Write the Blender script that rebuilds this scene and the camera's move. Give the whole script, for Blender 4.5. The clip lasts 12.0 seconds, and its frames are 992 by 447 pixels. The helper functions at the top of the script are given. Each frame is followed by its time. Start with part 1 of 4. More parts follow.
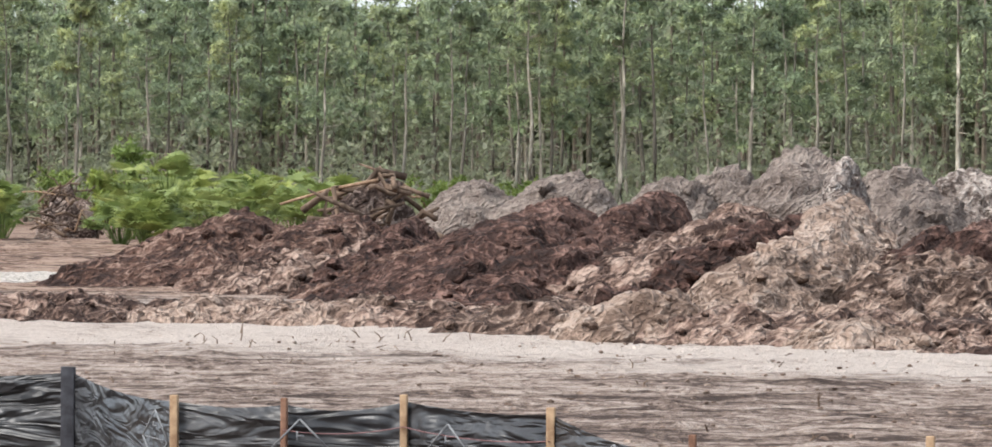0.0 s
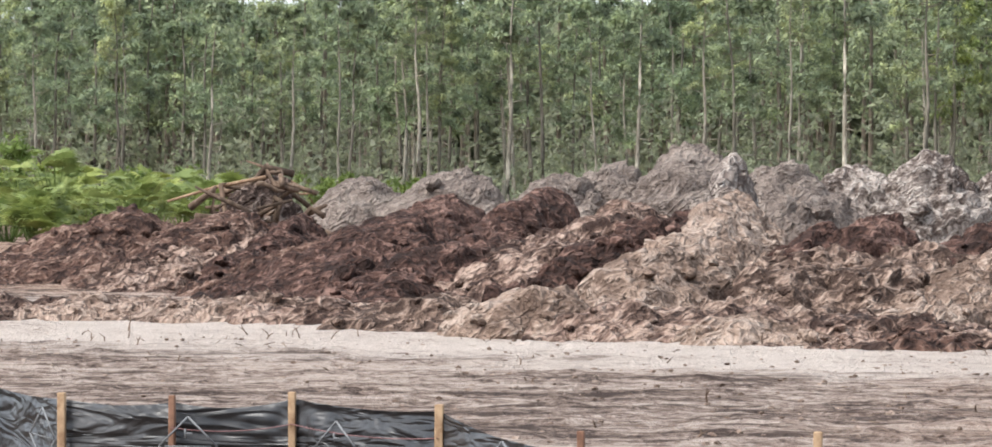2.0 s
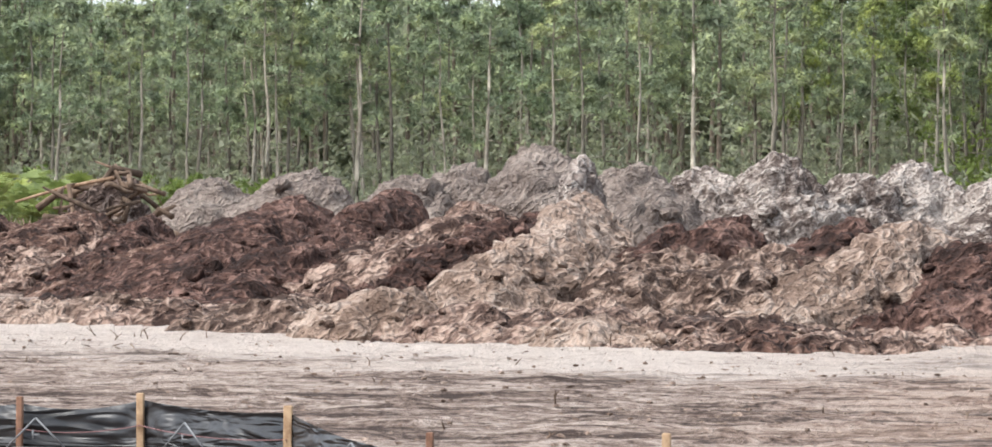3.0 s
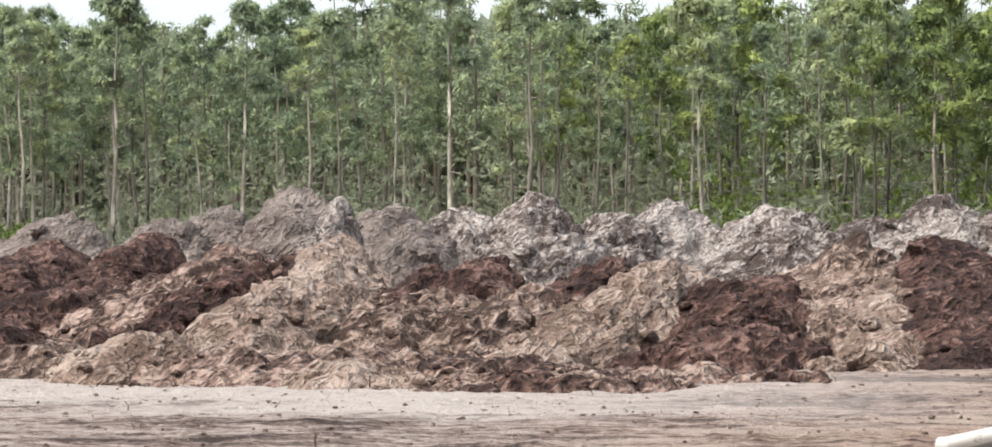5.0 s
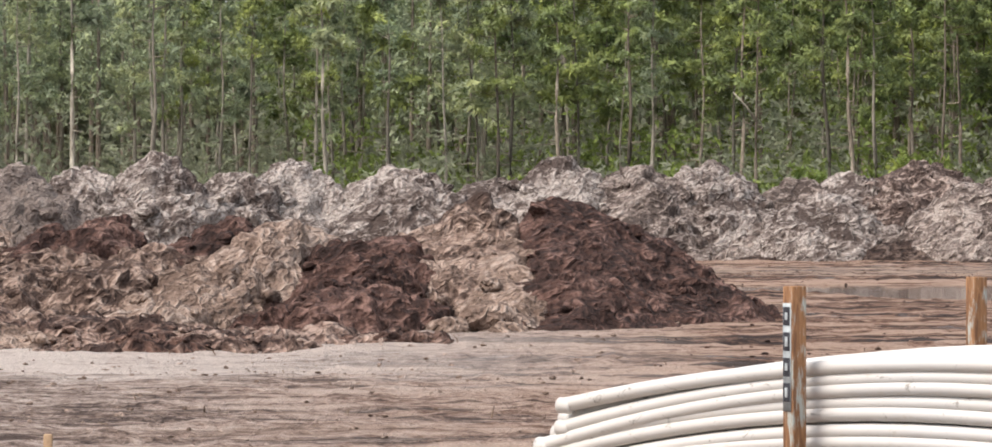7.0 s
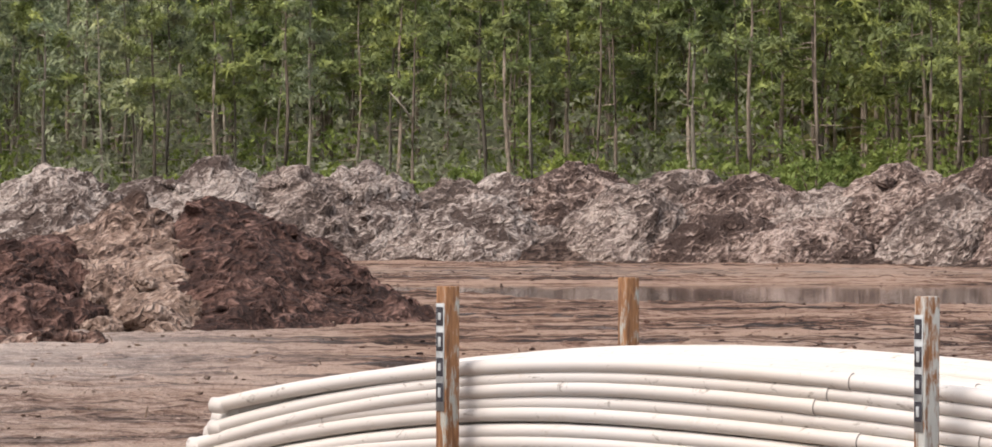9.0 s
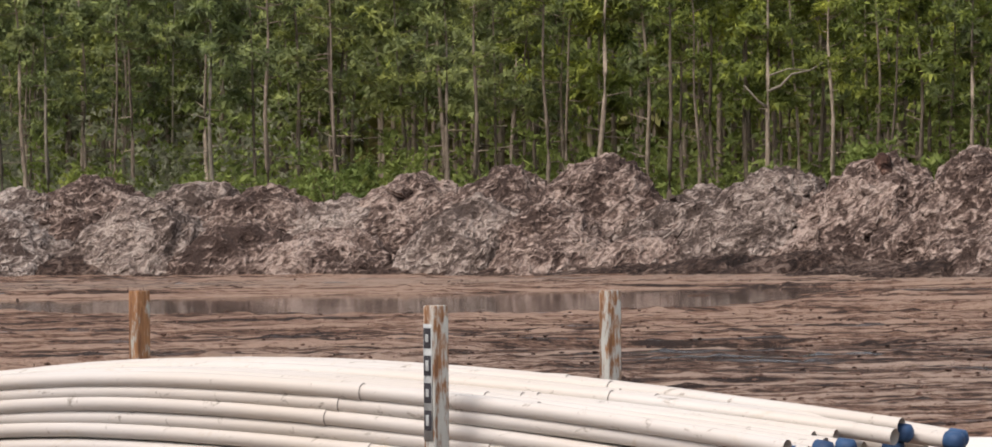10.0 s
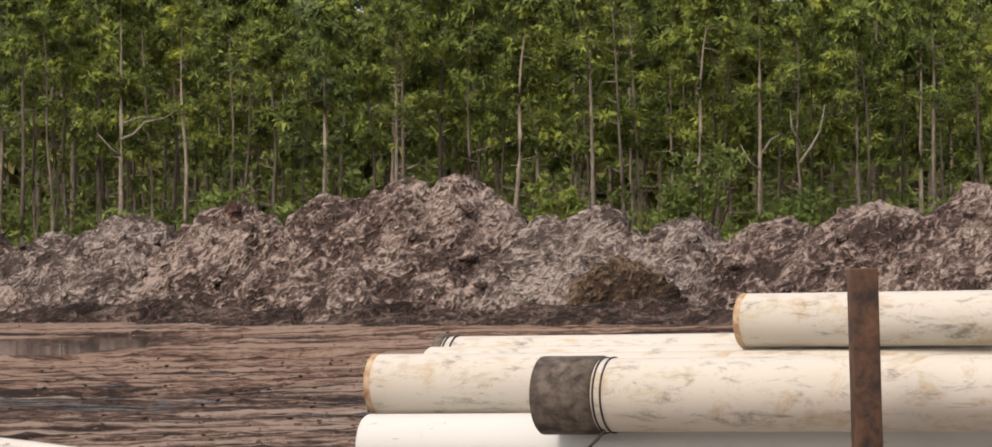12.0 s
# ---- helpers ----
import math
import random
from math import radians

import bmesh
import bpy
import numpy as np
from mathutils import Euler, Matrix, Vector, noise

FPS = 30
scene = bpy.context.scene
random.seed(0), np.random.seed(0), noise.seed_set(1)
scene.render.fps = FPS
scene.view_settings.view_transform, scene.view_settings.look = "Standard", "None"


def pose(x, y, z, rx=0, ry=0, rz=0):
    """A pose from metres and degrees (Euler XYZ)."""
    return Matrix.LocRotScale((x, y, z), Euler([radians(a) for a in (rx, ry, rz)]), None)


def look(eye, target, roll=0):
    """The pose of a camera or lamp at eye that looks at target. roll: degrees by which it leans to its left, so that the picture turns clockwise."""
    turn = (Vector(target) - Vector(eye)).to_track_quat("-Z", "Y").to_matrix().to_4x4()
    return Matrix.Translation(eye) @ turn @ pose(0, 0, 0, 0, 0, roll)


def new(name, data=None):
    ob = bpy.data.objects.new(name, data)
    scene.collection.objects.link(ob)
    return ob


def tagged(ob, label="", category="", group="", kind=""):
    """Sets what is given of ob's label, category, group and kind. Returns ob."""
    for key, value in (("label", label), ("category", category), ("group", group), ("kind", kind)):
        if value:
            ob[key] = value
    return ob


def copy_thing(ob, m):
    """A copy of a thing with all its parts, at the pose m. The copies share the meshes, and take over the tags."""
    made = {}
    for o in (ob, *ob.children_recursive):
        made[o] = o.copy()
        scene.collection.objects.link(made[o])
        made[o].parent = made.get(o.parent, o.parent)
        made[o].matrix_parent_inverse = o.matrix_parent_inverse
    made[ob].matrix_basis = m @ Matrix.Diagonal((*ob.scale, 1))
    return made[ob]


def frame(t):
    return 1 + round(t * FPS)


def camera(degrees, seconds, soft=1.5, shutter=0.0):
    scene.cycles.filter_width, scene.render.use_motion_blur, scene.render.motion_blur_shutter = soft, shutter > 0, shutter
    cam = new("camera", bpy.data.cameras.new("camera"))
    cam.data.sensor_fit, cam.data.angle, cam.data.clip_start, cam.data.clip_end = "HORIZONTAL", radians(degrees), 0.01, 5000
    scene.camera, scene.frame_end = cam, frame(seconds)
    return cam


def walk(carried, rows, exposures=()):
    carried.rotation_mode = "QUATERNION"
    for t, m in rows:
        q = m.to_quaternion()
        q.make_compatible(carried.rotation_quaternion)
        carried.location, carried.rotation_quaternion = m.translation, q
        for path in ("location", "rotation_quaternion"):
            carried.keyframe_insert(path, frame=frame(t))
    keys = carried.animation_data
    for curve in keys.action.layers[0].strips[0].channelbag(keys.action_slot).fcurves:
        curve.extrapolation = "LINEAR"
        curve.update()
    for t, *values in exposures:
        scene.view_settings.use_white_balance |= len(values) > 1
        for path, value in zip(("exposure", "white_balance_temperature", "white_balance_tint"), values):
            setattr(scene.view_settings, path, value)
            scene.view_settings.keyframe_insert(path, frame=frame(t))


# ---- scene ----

# ------------------------------------------------------------ camera
F = 6800.0          # long lens: one unit of bearing is 1/6800 rad
EYE_Z = 1.75
cam = camera(2 * math.degrees(math.atan(784 / F)), 12.0, soft=1.65)
# seconds, sideways sway, heading (clockwise from +Y), tilt, lean
PATH = [
    (0.0, -0.024, -11.649, -0.506, 0.117),
    (0.5, -0.025, -11.784, -0.55, -0.208),
    (1.0, -0.026, -11.325, -0.867, -0.291),
    (1.5, -0.023, -10.738, -0.729, -0.044),
    (2.0, -0.025, -10.155, -0.547, 0.039),
    (2.5, -0.023, -9.144, -0.482, 0.063),
    (3.0, -0.027, -8.142, -0.525, 0.168),
    (3.2, -0.025, -7.91, -0.555, 0.141),
    (4.8, -0.033, -5.616, -0.002, -0.242),
    (5.0, -0.035, -4.907, 0.022, -0.387),
    (5.5, -0.034, -3.416, -0.194, -0.223),
    (6.0, -0.028, -1.58, -0.494, -0.36),
    (6.5, -0.028, -0.087, -0.749, -0.112),
    (6.7, -0.032, -0.174, -0.491, -0.072),
    (8.3, -0.018, 3.206, -0.889, 0.279),
    (8.5, -0.02, 3.284, -0.641, 0.425),
    (9.0, -0.017, 4.671, -0.526, 0.172),
    (9.5, 0.001, 8.609, -0.06, -0.158),
    (10.0, 0.031, 11.065, -0.389, -0.491),
    (10.5, 0.062, 12.696, -0.442, -0.607),
    (11.0, 0.11, 15.641, -0.587, -0.442),
    (11.5, 0.14, 17.824, 0.002, -0.586),
    (12.0, 0.17, 19.619, 0.182, -0.461)]


def gaze(sway, heading, tilt, lean):
    a, b = radians(heading), radians(tilt)
    eye = Vector((sway, 0, EYE_Z))
    return look(eye, eye + 50 * Vector((math.sin(a) * math.cos(b), math.cos(a) * math.cos(b), math.sin(b))), lean)


# the clip's camera darkens and warms its picture as it turns
walk(cam, [(t, gaze(*r)) for t, *r in PATH],
     [(0, 0.77, 6450, 10), (1.5, 0.8, 6450, 10), (3.0, 0.93, 6400, 10), (4.8, 0.8, 6500, 10), (5.5, 0.8, 6450, 10), (6.7, 0.67, 6640, 13), (8.3, 0.43, 7000, 19), (9.0, 0.42, 7000, 19), (9.5, 0.24, 7050, 19), (10.5, 0.05, 7100, 19), (12, 0.0, 7300, 18)])

# ------------------------------------------------------------ light
world = bpy.data.worlds.new("sky")
scene.world = world
world.use_nodes = True
wn = world.node_tree.nodes
sky = wn.new("ShaderNodeTexSky")
sky.sky_type = "NISHITA"
sky.sun_disc = False
sky.sun_elevation, sky.sun_rotation = radians(55), radians(236)
sky.air_density, sky.dust_density, sky.ozone_density = 1.0, 3.0, 1.0
cloud = wn.new("ShaderNodeMix")          # an even veil of cloud over the sky
cloud.data_type = "RGBA"
cloud.inputs[0].default_value = 0.6
cloud.inputs[7].default_value = (7.1, 7.75, 8.2, 1)
wn["Background"].inputs["Strength"].default_value = 0.11
world.node_tree.links.new(sky.outputs[0], cloud.inputs[6])
world.node_tree.links.new(cloud.outputs[2], wn["Background"].inputs["Color"])
lamp = bpy.data.lights.new("sun", "SUN")
lamp.energy, lamp.angle, lamp.color = 2.7, radians(30), (1.0, 0.96, 0.9)
sun = new("sun", lamp)
sun.matrix_world = look((-38, -26, 66), (0, 0, 0))

# ------------------------------------------------------------ materials


class Nodes:
    """Short hands for building a node material."""

    def __init__(self, name):
        self.mat = bpy.data.materials.new(name)
        self.mat.use_nodes = True
        self.t = self.mat.node_tree
        self.b = self.t.nodes["Principled BSDF"]

    def link(self, a, b):
        self.t.links.new(a, b)

    def put(self, kind, **inputs):
        n = self.t.nodes.new("ShaderNode" + kind)
        for k, v in inputs.items():
            key = k.replace("_", " ")
            if hasattr(v, "is_output"):
                self.link(v, n.inputs[key])
            else:
                n.inputs[key].default_value = v
        return n

    def place(self, stretch=(1, 1, 1), kind="world"):
        if kind == "world":
            out = self.put("NewGeometry").outputs["Position"]
        else:
            out = self.put("TexCoord").outputs["Object"]
        m = self.put("Mapping", Vector=out)
        m.inputs["Scale"].default_value = stretch
        return m.outputs[0]

    def noise(self, vec, scale, detail=5.0, rough=0.6, warp=0.0):
        n = self.put("TexNoise", Vector=vec, Scale=scale, Detail=detail, Roughness=rough, Distortion=warp)
        return n.outputs["Fac"]

    def ramp(self, fac, stops):
        r = self.put("ValToRGB", Fac=fac)
        el = r.color_ramp.elements
        while len(el) < len(stops):
            el.new(0.5)
        for e, (p, c) in zip(el, stops):
            e.position = p
            e.color = (*c, 1) if len(c) == 3 else c
        return r.outputs["Color"]

    def mix(self, fac, a, b, mode="MIX"):
        n = self.t.nodes.new("ShaderNodeMix")
        n.data_type, n.blend_type = "RGBA", mode
        for sock, v in ((n.inputs[0], fac), (n.inputs[6], a), (n.inputs[7], b)):
            if hasattr(v, "is_output"):
                self.link(v, sock)
            else:
                sock.default_value = v if not isinstance(v, tuple) or len(v) == 4 else (*v, 1)
        return n.outputs[2]

    def math(self, op, a, b=0.0, clamp=False):
        n = self.t.nodes.new("ShaderNodeMath")
        n.operation, n.use_clamp = op, clamp
        for sock, v in ((n.inputs[0], a), (n.inputs[1], b)):
            if hasattr(v, "is_output"):
                self.link(v, sock)
            else:
                sock.default_value = v
        return n.outputs[0]

    def bump(self, height, strength=0.6, distance=0.05):
        n = self.put("Bump", Height=height, Strength=strength, Distance=distance)
        self.link(n.outputs[0], self.b.inputs["Normal"])

    def done(self, colour, rough=0.9, spec=0.25, metal=0.0):
        for key, v in (("Base Color", colour), ("Roughness", rough), ("Specular IOR Level", spec), ("Metallic", metal)):
            if hasattr(v, "is_output"):
                self.link(v, self.b.inputs[key])
            else:
                self.b.inputs[key].default_value = (*v, 1) if isinstance(v, tuple) else v
        return self.mat




def soil(name, dark, mid, light, low=0.40, high=0.60, size=1.3):
    """Dumped soil: ragged tone patches, curled clods dragged down the slope, dark soil seams that also paint in crease
    shade, and grain.
    """
    dark, mid, light = [(r * 1.04, g, b * 0.98) for r, g, b in (dark, mid, light)]     # iron in the sand
    n = Nodes(name)
    turn = n.put("Mapping", Vector=n.put("NewGeometry").outputs["Position"])   # slumped aslant
    turn.inputs["Rotation"].default_value = (0, radians(33), 0)
    drag = n.put("Mapping", Vector=turn.outputs[0])
    drag.inputs["Scale"].default_value = (0.62, 0.75, 1.0)
    p = drag.outputs[0]
    wob = n.put("TexNoise", Vector=p, Scale=1.3, Detail=3.0, Roughness=0.6).outputs["Color"]
    bent = n.mix(0.55, p, wob, "ADD")
    big = n.noise(bent, size * 0.75, 5.0, 0.62, 0.5)
    worm = n.noise(bent, 3.0, 1.0, 0.5, 1.8)
    worm2 = n.noise(bent, 5.4, 1.5, 0.5, 1.2)
    crumb = n.noise(n.mix(0.12, n.place(), wob, "ADD"), 7.5, 2.0, 0.6, 0.6)
    grain = n.noise(n.place(), 20.0, 3.0, 0.7)
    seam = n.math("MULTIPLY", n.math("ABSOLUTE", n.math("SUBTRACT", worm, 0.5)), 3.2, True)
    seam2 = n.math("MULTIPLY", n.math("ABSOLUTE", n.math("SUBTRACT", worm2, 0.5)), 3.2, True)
    roll = n.math("ADD", n.math("MULTIPLY", seam, 0.55), n.math("MULTIPLY", seam2, 0.45))
    # tone follows the bump's swells and crumbs, so its pits carry painted shade
    f = n.math("ADD", n.math("MULTIPLY", big, 0.52), n.math("MULTIPLY", worm, 0.24))
    f = n.math("ADD", f, n.math("MULTIPLY", worm2, 0.24))
    f = n.math("ADD", f, n.math("MULTIPLY", n.math("SUBTRACT", roll, 0.3), 0.12))
    f = n.math("ADD", f, n.math("MULTIPLY", n.math("SUBTRACT", grain, 0.5), 0.05))
    f = n.math("ADD", f, n.math("MULTIPLY", n.math("SUBTRACT", crumb, 0.5), 0.3))
    col = n.ramp(f, [(low, dark), ((low + high) / 2, mid), (high, light)])
    # crevice shade put into the colour: the dark soil tone along the bump's seams
    crease_shade = n.ramp(n.math("ADD", seam2, n.math("MULTIPLY", big, 0.35)), [(0.16, (0.65, 0.65, 0.65)), (0.43, (0, 0, 0))])
    col = n.mix(crease_shade, col, dark)
    speck = n.ramp(grain, [(0.36, (0.88, 0.87, 0.86)), (0.5, (1, 1, 1)), (0.64, (1.06, 1.06, 1.06))])
    col = n.mix(1.0, col, speck, "MULTIPLY")
    swell = n.math("ADD", n.math("MULTIPLY", worm, 0.8), n.math("MULTIPLY", worm2, 0.7))
    swell = n.math("ADD", swell, n.math("MULTIPLY", roll, 0.22))
    swell = n.math("ADD", swell, n.math("MULTIPLY", crumb, 0.85))
    n.bump(n.math("ADD", swell, n.math("MULTIPLY", grain, 0.32)), 1.0, 0.3)
    return n.done(col, 0.93, 0.2)


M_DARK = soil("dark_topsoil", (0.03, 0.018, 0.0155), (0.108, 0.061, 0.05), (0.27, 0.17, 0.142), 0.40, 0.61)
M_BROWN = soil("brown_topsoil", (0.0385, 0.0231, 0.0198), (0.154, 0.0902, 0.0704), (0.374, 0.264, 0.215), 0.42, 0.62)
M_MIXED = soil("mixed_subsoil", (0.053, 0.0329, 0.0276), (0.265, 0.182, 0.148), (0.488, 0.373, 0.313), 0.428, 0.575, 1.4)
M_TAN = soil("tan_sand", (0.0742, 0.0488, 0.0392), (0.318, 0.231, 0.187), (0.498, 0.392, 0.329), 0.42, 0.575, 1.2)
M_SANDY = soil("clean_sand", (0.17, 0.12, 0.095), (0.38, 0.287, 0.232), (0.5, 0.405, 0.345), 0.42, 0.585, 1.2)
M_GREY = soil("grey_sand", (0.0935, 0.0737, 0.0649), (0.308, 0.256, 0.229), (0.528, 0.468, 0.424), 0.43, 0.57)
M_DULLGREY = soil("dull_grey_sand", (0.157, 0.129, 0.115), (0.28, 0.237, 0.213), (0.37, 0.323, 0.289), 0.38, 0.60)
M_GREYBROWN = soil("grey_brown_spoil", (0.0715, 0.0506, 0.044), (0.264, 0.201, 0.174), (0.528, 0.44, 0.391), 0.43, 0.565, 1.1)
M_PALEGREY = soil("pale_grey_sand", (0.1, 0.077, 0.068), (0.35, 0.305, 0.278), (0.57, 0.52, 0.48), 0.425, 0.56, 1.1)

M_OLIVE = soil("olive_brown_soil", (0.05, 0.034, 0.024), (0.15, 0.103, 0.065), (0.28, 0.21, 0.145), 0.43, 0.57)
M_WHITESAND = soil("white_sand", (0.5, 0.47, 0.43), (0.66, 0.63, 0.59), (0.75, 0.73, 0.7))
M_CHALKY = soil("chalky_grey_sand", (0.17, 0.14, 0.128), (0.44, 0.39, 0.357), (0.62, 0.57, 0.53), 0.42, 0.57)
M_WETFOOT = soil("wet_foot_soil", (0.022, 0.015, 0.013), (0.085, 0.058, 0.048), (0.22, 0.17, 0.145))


def bark(name, a, b, grey):
    n = Nodes(name)
    p = n.place((1, 1, 0.25), "object")
    f = n.noise(p, 9.0, 5.0, 0.7)
    col = n.ramp(f, [(0.3, a), (0.55, b), (0.75, grey)])
    rnd = n.put("ObjectInfo").outputs["Random"]
    col = n.mix(1.0, col, n.ramp(rnd, [(0.0, (0.45, 0.43, 0.41)), (1.0, (1.35, 1.3, 1.25))]), "MULTIPLY")
    n.bump(f, 0.8, 0.04)
    return n.done(col, 0.9, 0.2)


def leaf(name, a, b, c, glow=0.35):
    n = Nodes(name)
    rnd = n.put("NewGeometry").outputs["Random Per Island"]
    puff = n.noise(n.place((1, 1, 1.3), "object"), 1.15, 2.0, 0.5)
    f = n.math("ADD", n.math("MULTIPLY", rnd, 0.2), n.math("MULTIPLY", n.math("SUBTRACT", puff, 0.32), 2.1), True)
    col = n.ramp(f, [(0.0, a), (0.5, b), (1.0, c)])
    tree = n.put("ObjectInfo").outputs["Random"]
    col = n.mix(1.0, col, n.ramp(tree, [(0.0, (0.78, 0.84, 0.82)), (0.6, (1.0, 1.0, 1.0)), (1.0, (1.2, 1.14, 0.95))]), "MULTIPLY")
    n.done(col, 0.6, 0.3)
    t = n.put("BsdfTranslucent", Color=col)
    m = n.put("MixShader", Fac=glow)
    n.link(n.b.outputs[0], m.inputs[1])
    n.link(t.outputs[0], m.inputs[2])
    n.link(m.outputs[0], n.t.nodes["Material Output"].inputs["Surface"])
    return n.mat


M_BARK = bark("pine_bark", (0.14, 0.132, 0.108), (0.31, 0.295, 0.25), (0.48, 0.46, 0.4))
M_BARKBROWN = bark("brown_pine_bark", (0.12, 0.105, 0.085), (0.29, 0.255, 0.21), (0.47, 0.425, 0.36))
M_DEADWOOD = bark("dead_wood", (0.06, 0.045, 0.035), (0.17, 0.12, 0.09), (0.3, 0.25, 0.2))
M_FRESHLOG = bark("peeled_log", (0.16, 0.1, 0.065), (0.32, 0.22, 0.15), (0.46, 0.36, 0.27))
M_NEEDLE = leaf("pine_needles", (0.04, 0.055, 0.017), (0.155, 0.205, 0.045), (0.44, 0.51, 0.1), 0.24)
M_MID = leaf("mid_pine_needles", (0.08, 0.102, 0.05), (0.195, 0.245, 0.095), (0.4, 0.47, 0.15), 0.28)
# distance haze put into the colour: paler, greyer foliage for the left-hand woods
M_HAZEPINE = leaf("haze_paled_pine_needles", (0.136, 0.162, 0.114), (0.281, 0.333, 0.203), (0.458, 0.521, 0.276), 0.33)
M_HAZY = leaf("haze_greyed_foliage", (0.278, 0.275, 0.21), (0.383, 0.391, 0.273), (0.483, 0.514, 0.315), 0.45)
M_SHRUB = leaf("shrub_leaves", (0.09, 0.125, 0.042), (0.2, 0.265, 0.075), (0.37, 0.46, 0.13), 0.35)
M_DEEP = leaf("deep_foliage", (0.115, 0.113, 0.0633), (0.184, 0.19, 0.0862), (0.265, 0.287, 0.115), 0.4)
M_PALM = leaf("palmetto_leaves", (0.115, 0.155, 0.05), (0.23, 0.285, 0.09), (0.39, 0.44, 0.16))
M_BUSH = leaf("bush_leaves", (0.085, 0.12, 0.035), (0.195, 0.26, 0.07), (0.36, 0.43, 0.13), 0.3)


def pvc(name, base, stain, amount, beige):
    n = Nodes(name)
    p = n.place((0.35, 1, 1), "object")
    q = n.place((1, 1, 1), "object")
    blot = n.noise(n.place((0.7, 1, 1), "object"), 6.5, 7.0, 0.72, 0.5)
    wide = n.noise(p, 1.3, 3.0, 0.5)
    scuff = n.noise(n.place((0.3, 1, 1), "object"), 13.0, 7.0, 0.78, 0.5)
    col = n.mix(n.ramp(wide, [(0.35, (0, 0, 0)), (0.7, (1, 1, 1))]), base, beige)
    col = n.mix(n.ramp(blot, [(0.60 - amount * 0.06, (0, 0, 0)), (0.70, (0.85, 0.85, 0.85))]), col, stain)
    col = n.mix(n.ramp(scuff, [(0.62 - amount * 0.075, (0, 0, 0)), (0.66, (0.75, 0.75, 0.75))]), col, (0.16, 0.14, 0.11))
    n.bump(n.noise(q, 60.0, 2.0), 0.08, 0.004)
    return n.done(col, n.math("ADD", n.math("MULTIPLY", blot, 0.3), 0.3), 0.4)


M_PVC = pvc("small_pipe_plastic", (0.6, 0.585, 0.56), (0.53, 0.48, 0.41), 0.3, (0.59, 0.55, 0.495))
M_PVC_OLD = pvc("weathered_pipe_plastic", (0.68, 0.655, 0.6), (0.46, 0.33, 0.17), 1.15, (0.6, 0.55, 0.46))
M_PVC_NEW = pvc("clean_pipe_plastic", (0.7, 0.7, 0.68), (0.64, 0.62, 0.57), 0.0, (0.67, 0.665, 0.64))


def plain(name, a, b, scale=12.0, rough=0.6, spec=0.3, metal=0.0):
    n = Nodes(name)
    p = n.place((1, 1, 1), "object")
    f = n.noise(p, scale, 6.0, 0.65, 0.3)
    col = n.ramp(f, [(0.35, a), (0.65, b)])
    n.bump(f, 0.3, 0.01)
    return n.done(col, rough, spec, metal)


M_BLUE = plain("blue_cap_plastic", (0.02, 0.05, 0.12), (0.035, 0.1, 0.22))
M_RUBBER = plain("dark_coupler", (0.045, 0.036, 0.031), (0.185, 0.15, 0.122), 15.0, 0.8)
M_RING = plain("grey_seal_ring", (0.2, 0.19, 0.18), (0.34, 0.32, 0.3), 9.0, 0.8)
M_RIM = plain("rusty_pipe_rim", (0.36, 0.17, 0.07), (0.6, 0.48, 0.33), 14.0, 0.8)
M_BLACKPAINT = plain("black_paint", (0.02, 0.02, 0.025), (0.05, 0.05, 0.06), 20.0)
M_LABEL = plain("weathered_label", (0.3, 0.33, 0.34), (0.52, 0.56, 0.56), 18.0)
M_STAKE = plain("stake_wood", (0.24, 0.145, 0.085), (0.46, 0.32, 0.2), 16.0, 0.8, 0.2)
M_STAKEDARK = plain("reddish_stake_wood", (0.12, 0.06, 0.04), (0.27, 0.15, 0.1), 16.0, 0.8, 0.2)
M_TIMBER = plain("old_timber", (0.12, 0.1, 0.085), (0.26, 0.22, 0.18), 10.0, 0.85, 0.2)

M_MARK = plain("pale_print", (0.13, 0.135, 0.145), (0.24, 0.245, 0.255), 40.0)
M_THREAD = plain("faded_red_thread", (0.16, 0.08, 0.08), (0.28, 0.15, 0.15), 30.0)


def rusty_post(name, paint, cover=0.0):
    n = Nodes(name)
    p = n.place((1, 1, 0.13), "object")
    f = n.noise(p, 34.0, 6.0, 0.7, 0.5)
    g = n.noise(n.place((1, 1, 0.6), "object"), 12.0, 4.0, 0.6)
    rust = n.ramp(f, [(0.3, (0.1, 0.05, 0.03)), (0.55, (0.3, 0.15, 0.07)), (0.75, (0.46, 0.27, 0.13))])
    worn = n.ramp(f, [(0.3, (paint[0] * 0.6, paint[1] * 0.6, paint[2] * 0.6)), (0.7, paint)])
    col = n.mix(n.ramp(n.math("ADD", n.math("MULTIPLY", f, 0.5), n.math("MULTIPLY", g, 0.5)), [(0.51 - cover, (0, 0, 0)), (0.58 - cover, (1, 1, 1))]), rust, worn)
    n.bump(f, 0.4, 0.01)
    return n.done(col, 0.8, 0.3)


M_POST = rusty_post("rusty_painted_steel", (0.42, 0.44, 0.4))
M_POSTPALE = rusty_post("pale_painted_steel", (0.5, 0.52, 0.49), 0.05)
M_POSTDARK = plain("dark_rusty_steel", (0.04, 0.03, 0.026), (0.17, 0.085, 0.05), 9.0, 0.85)


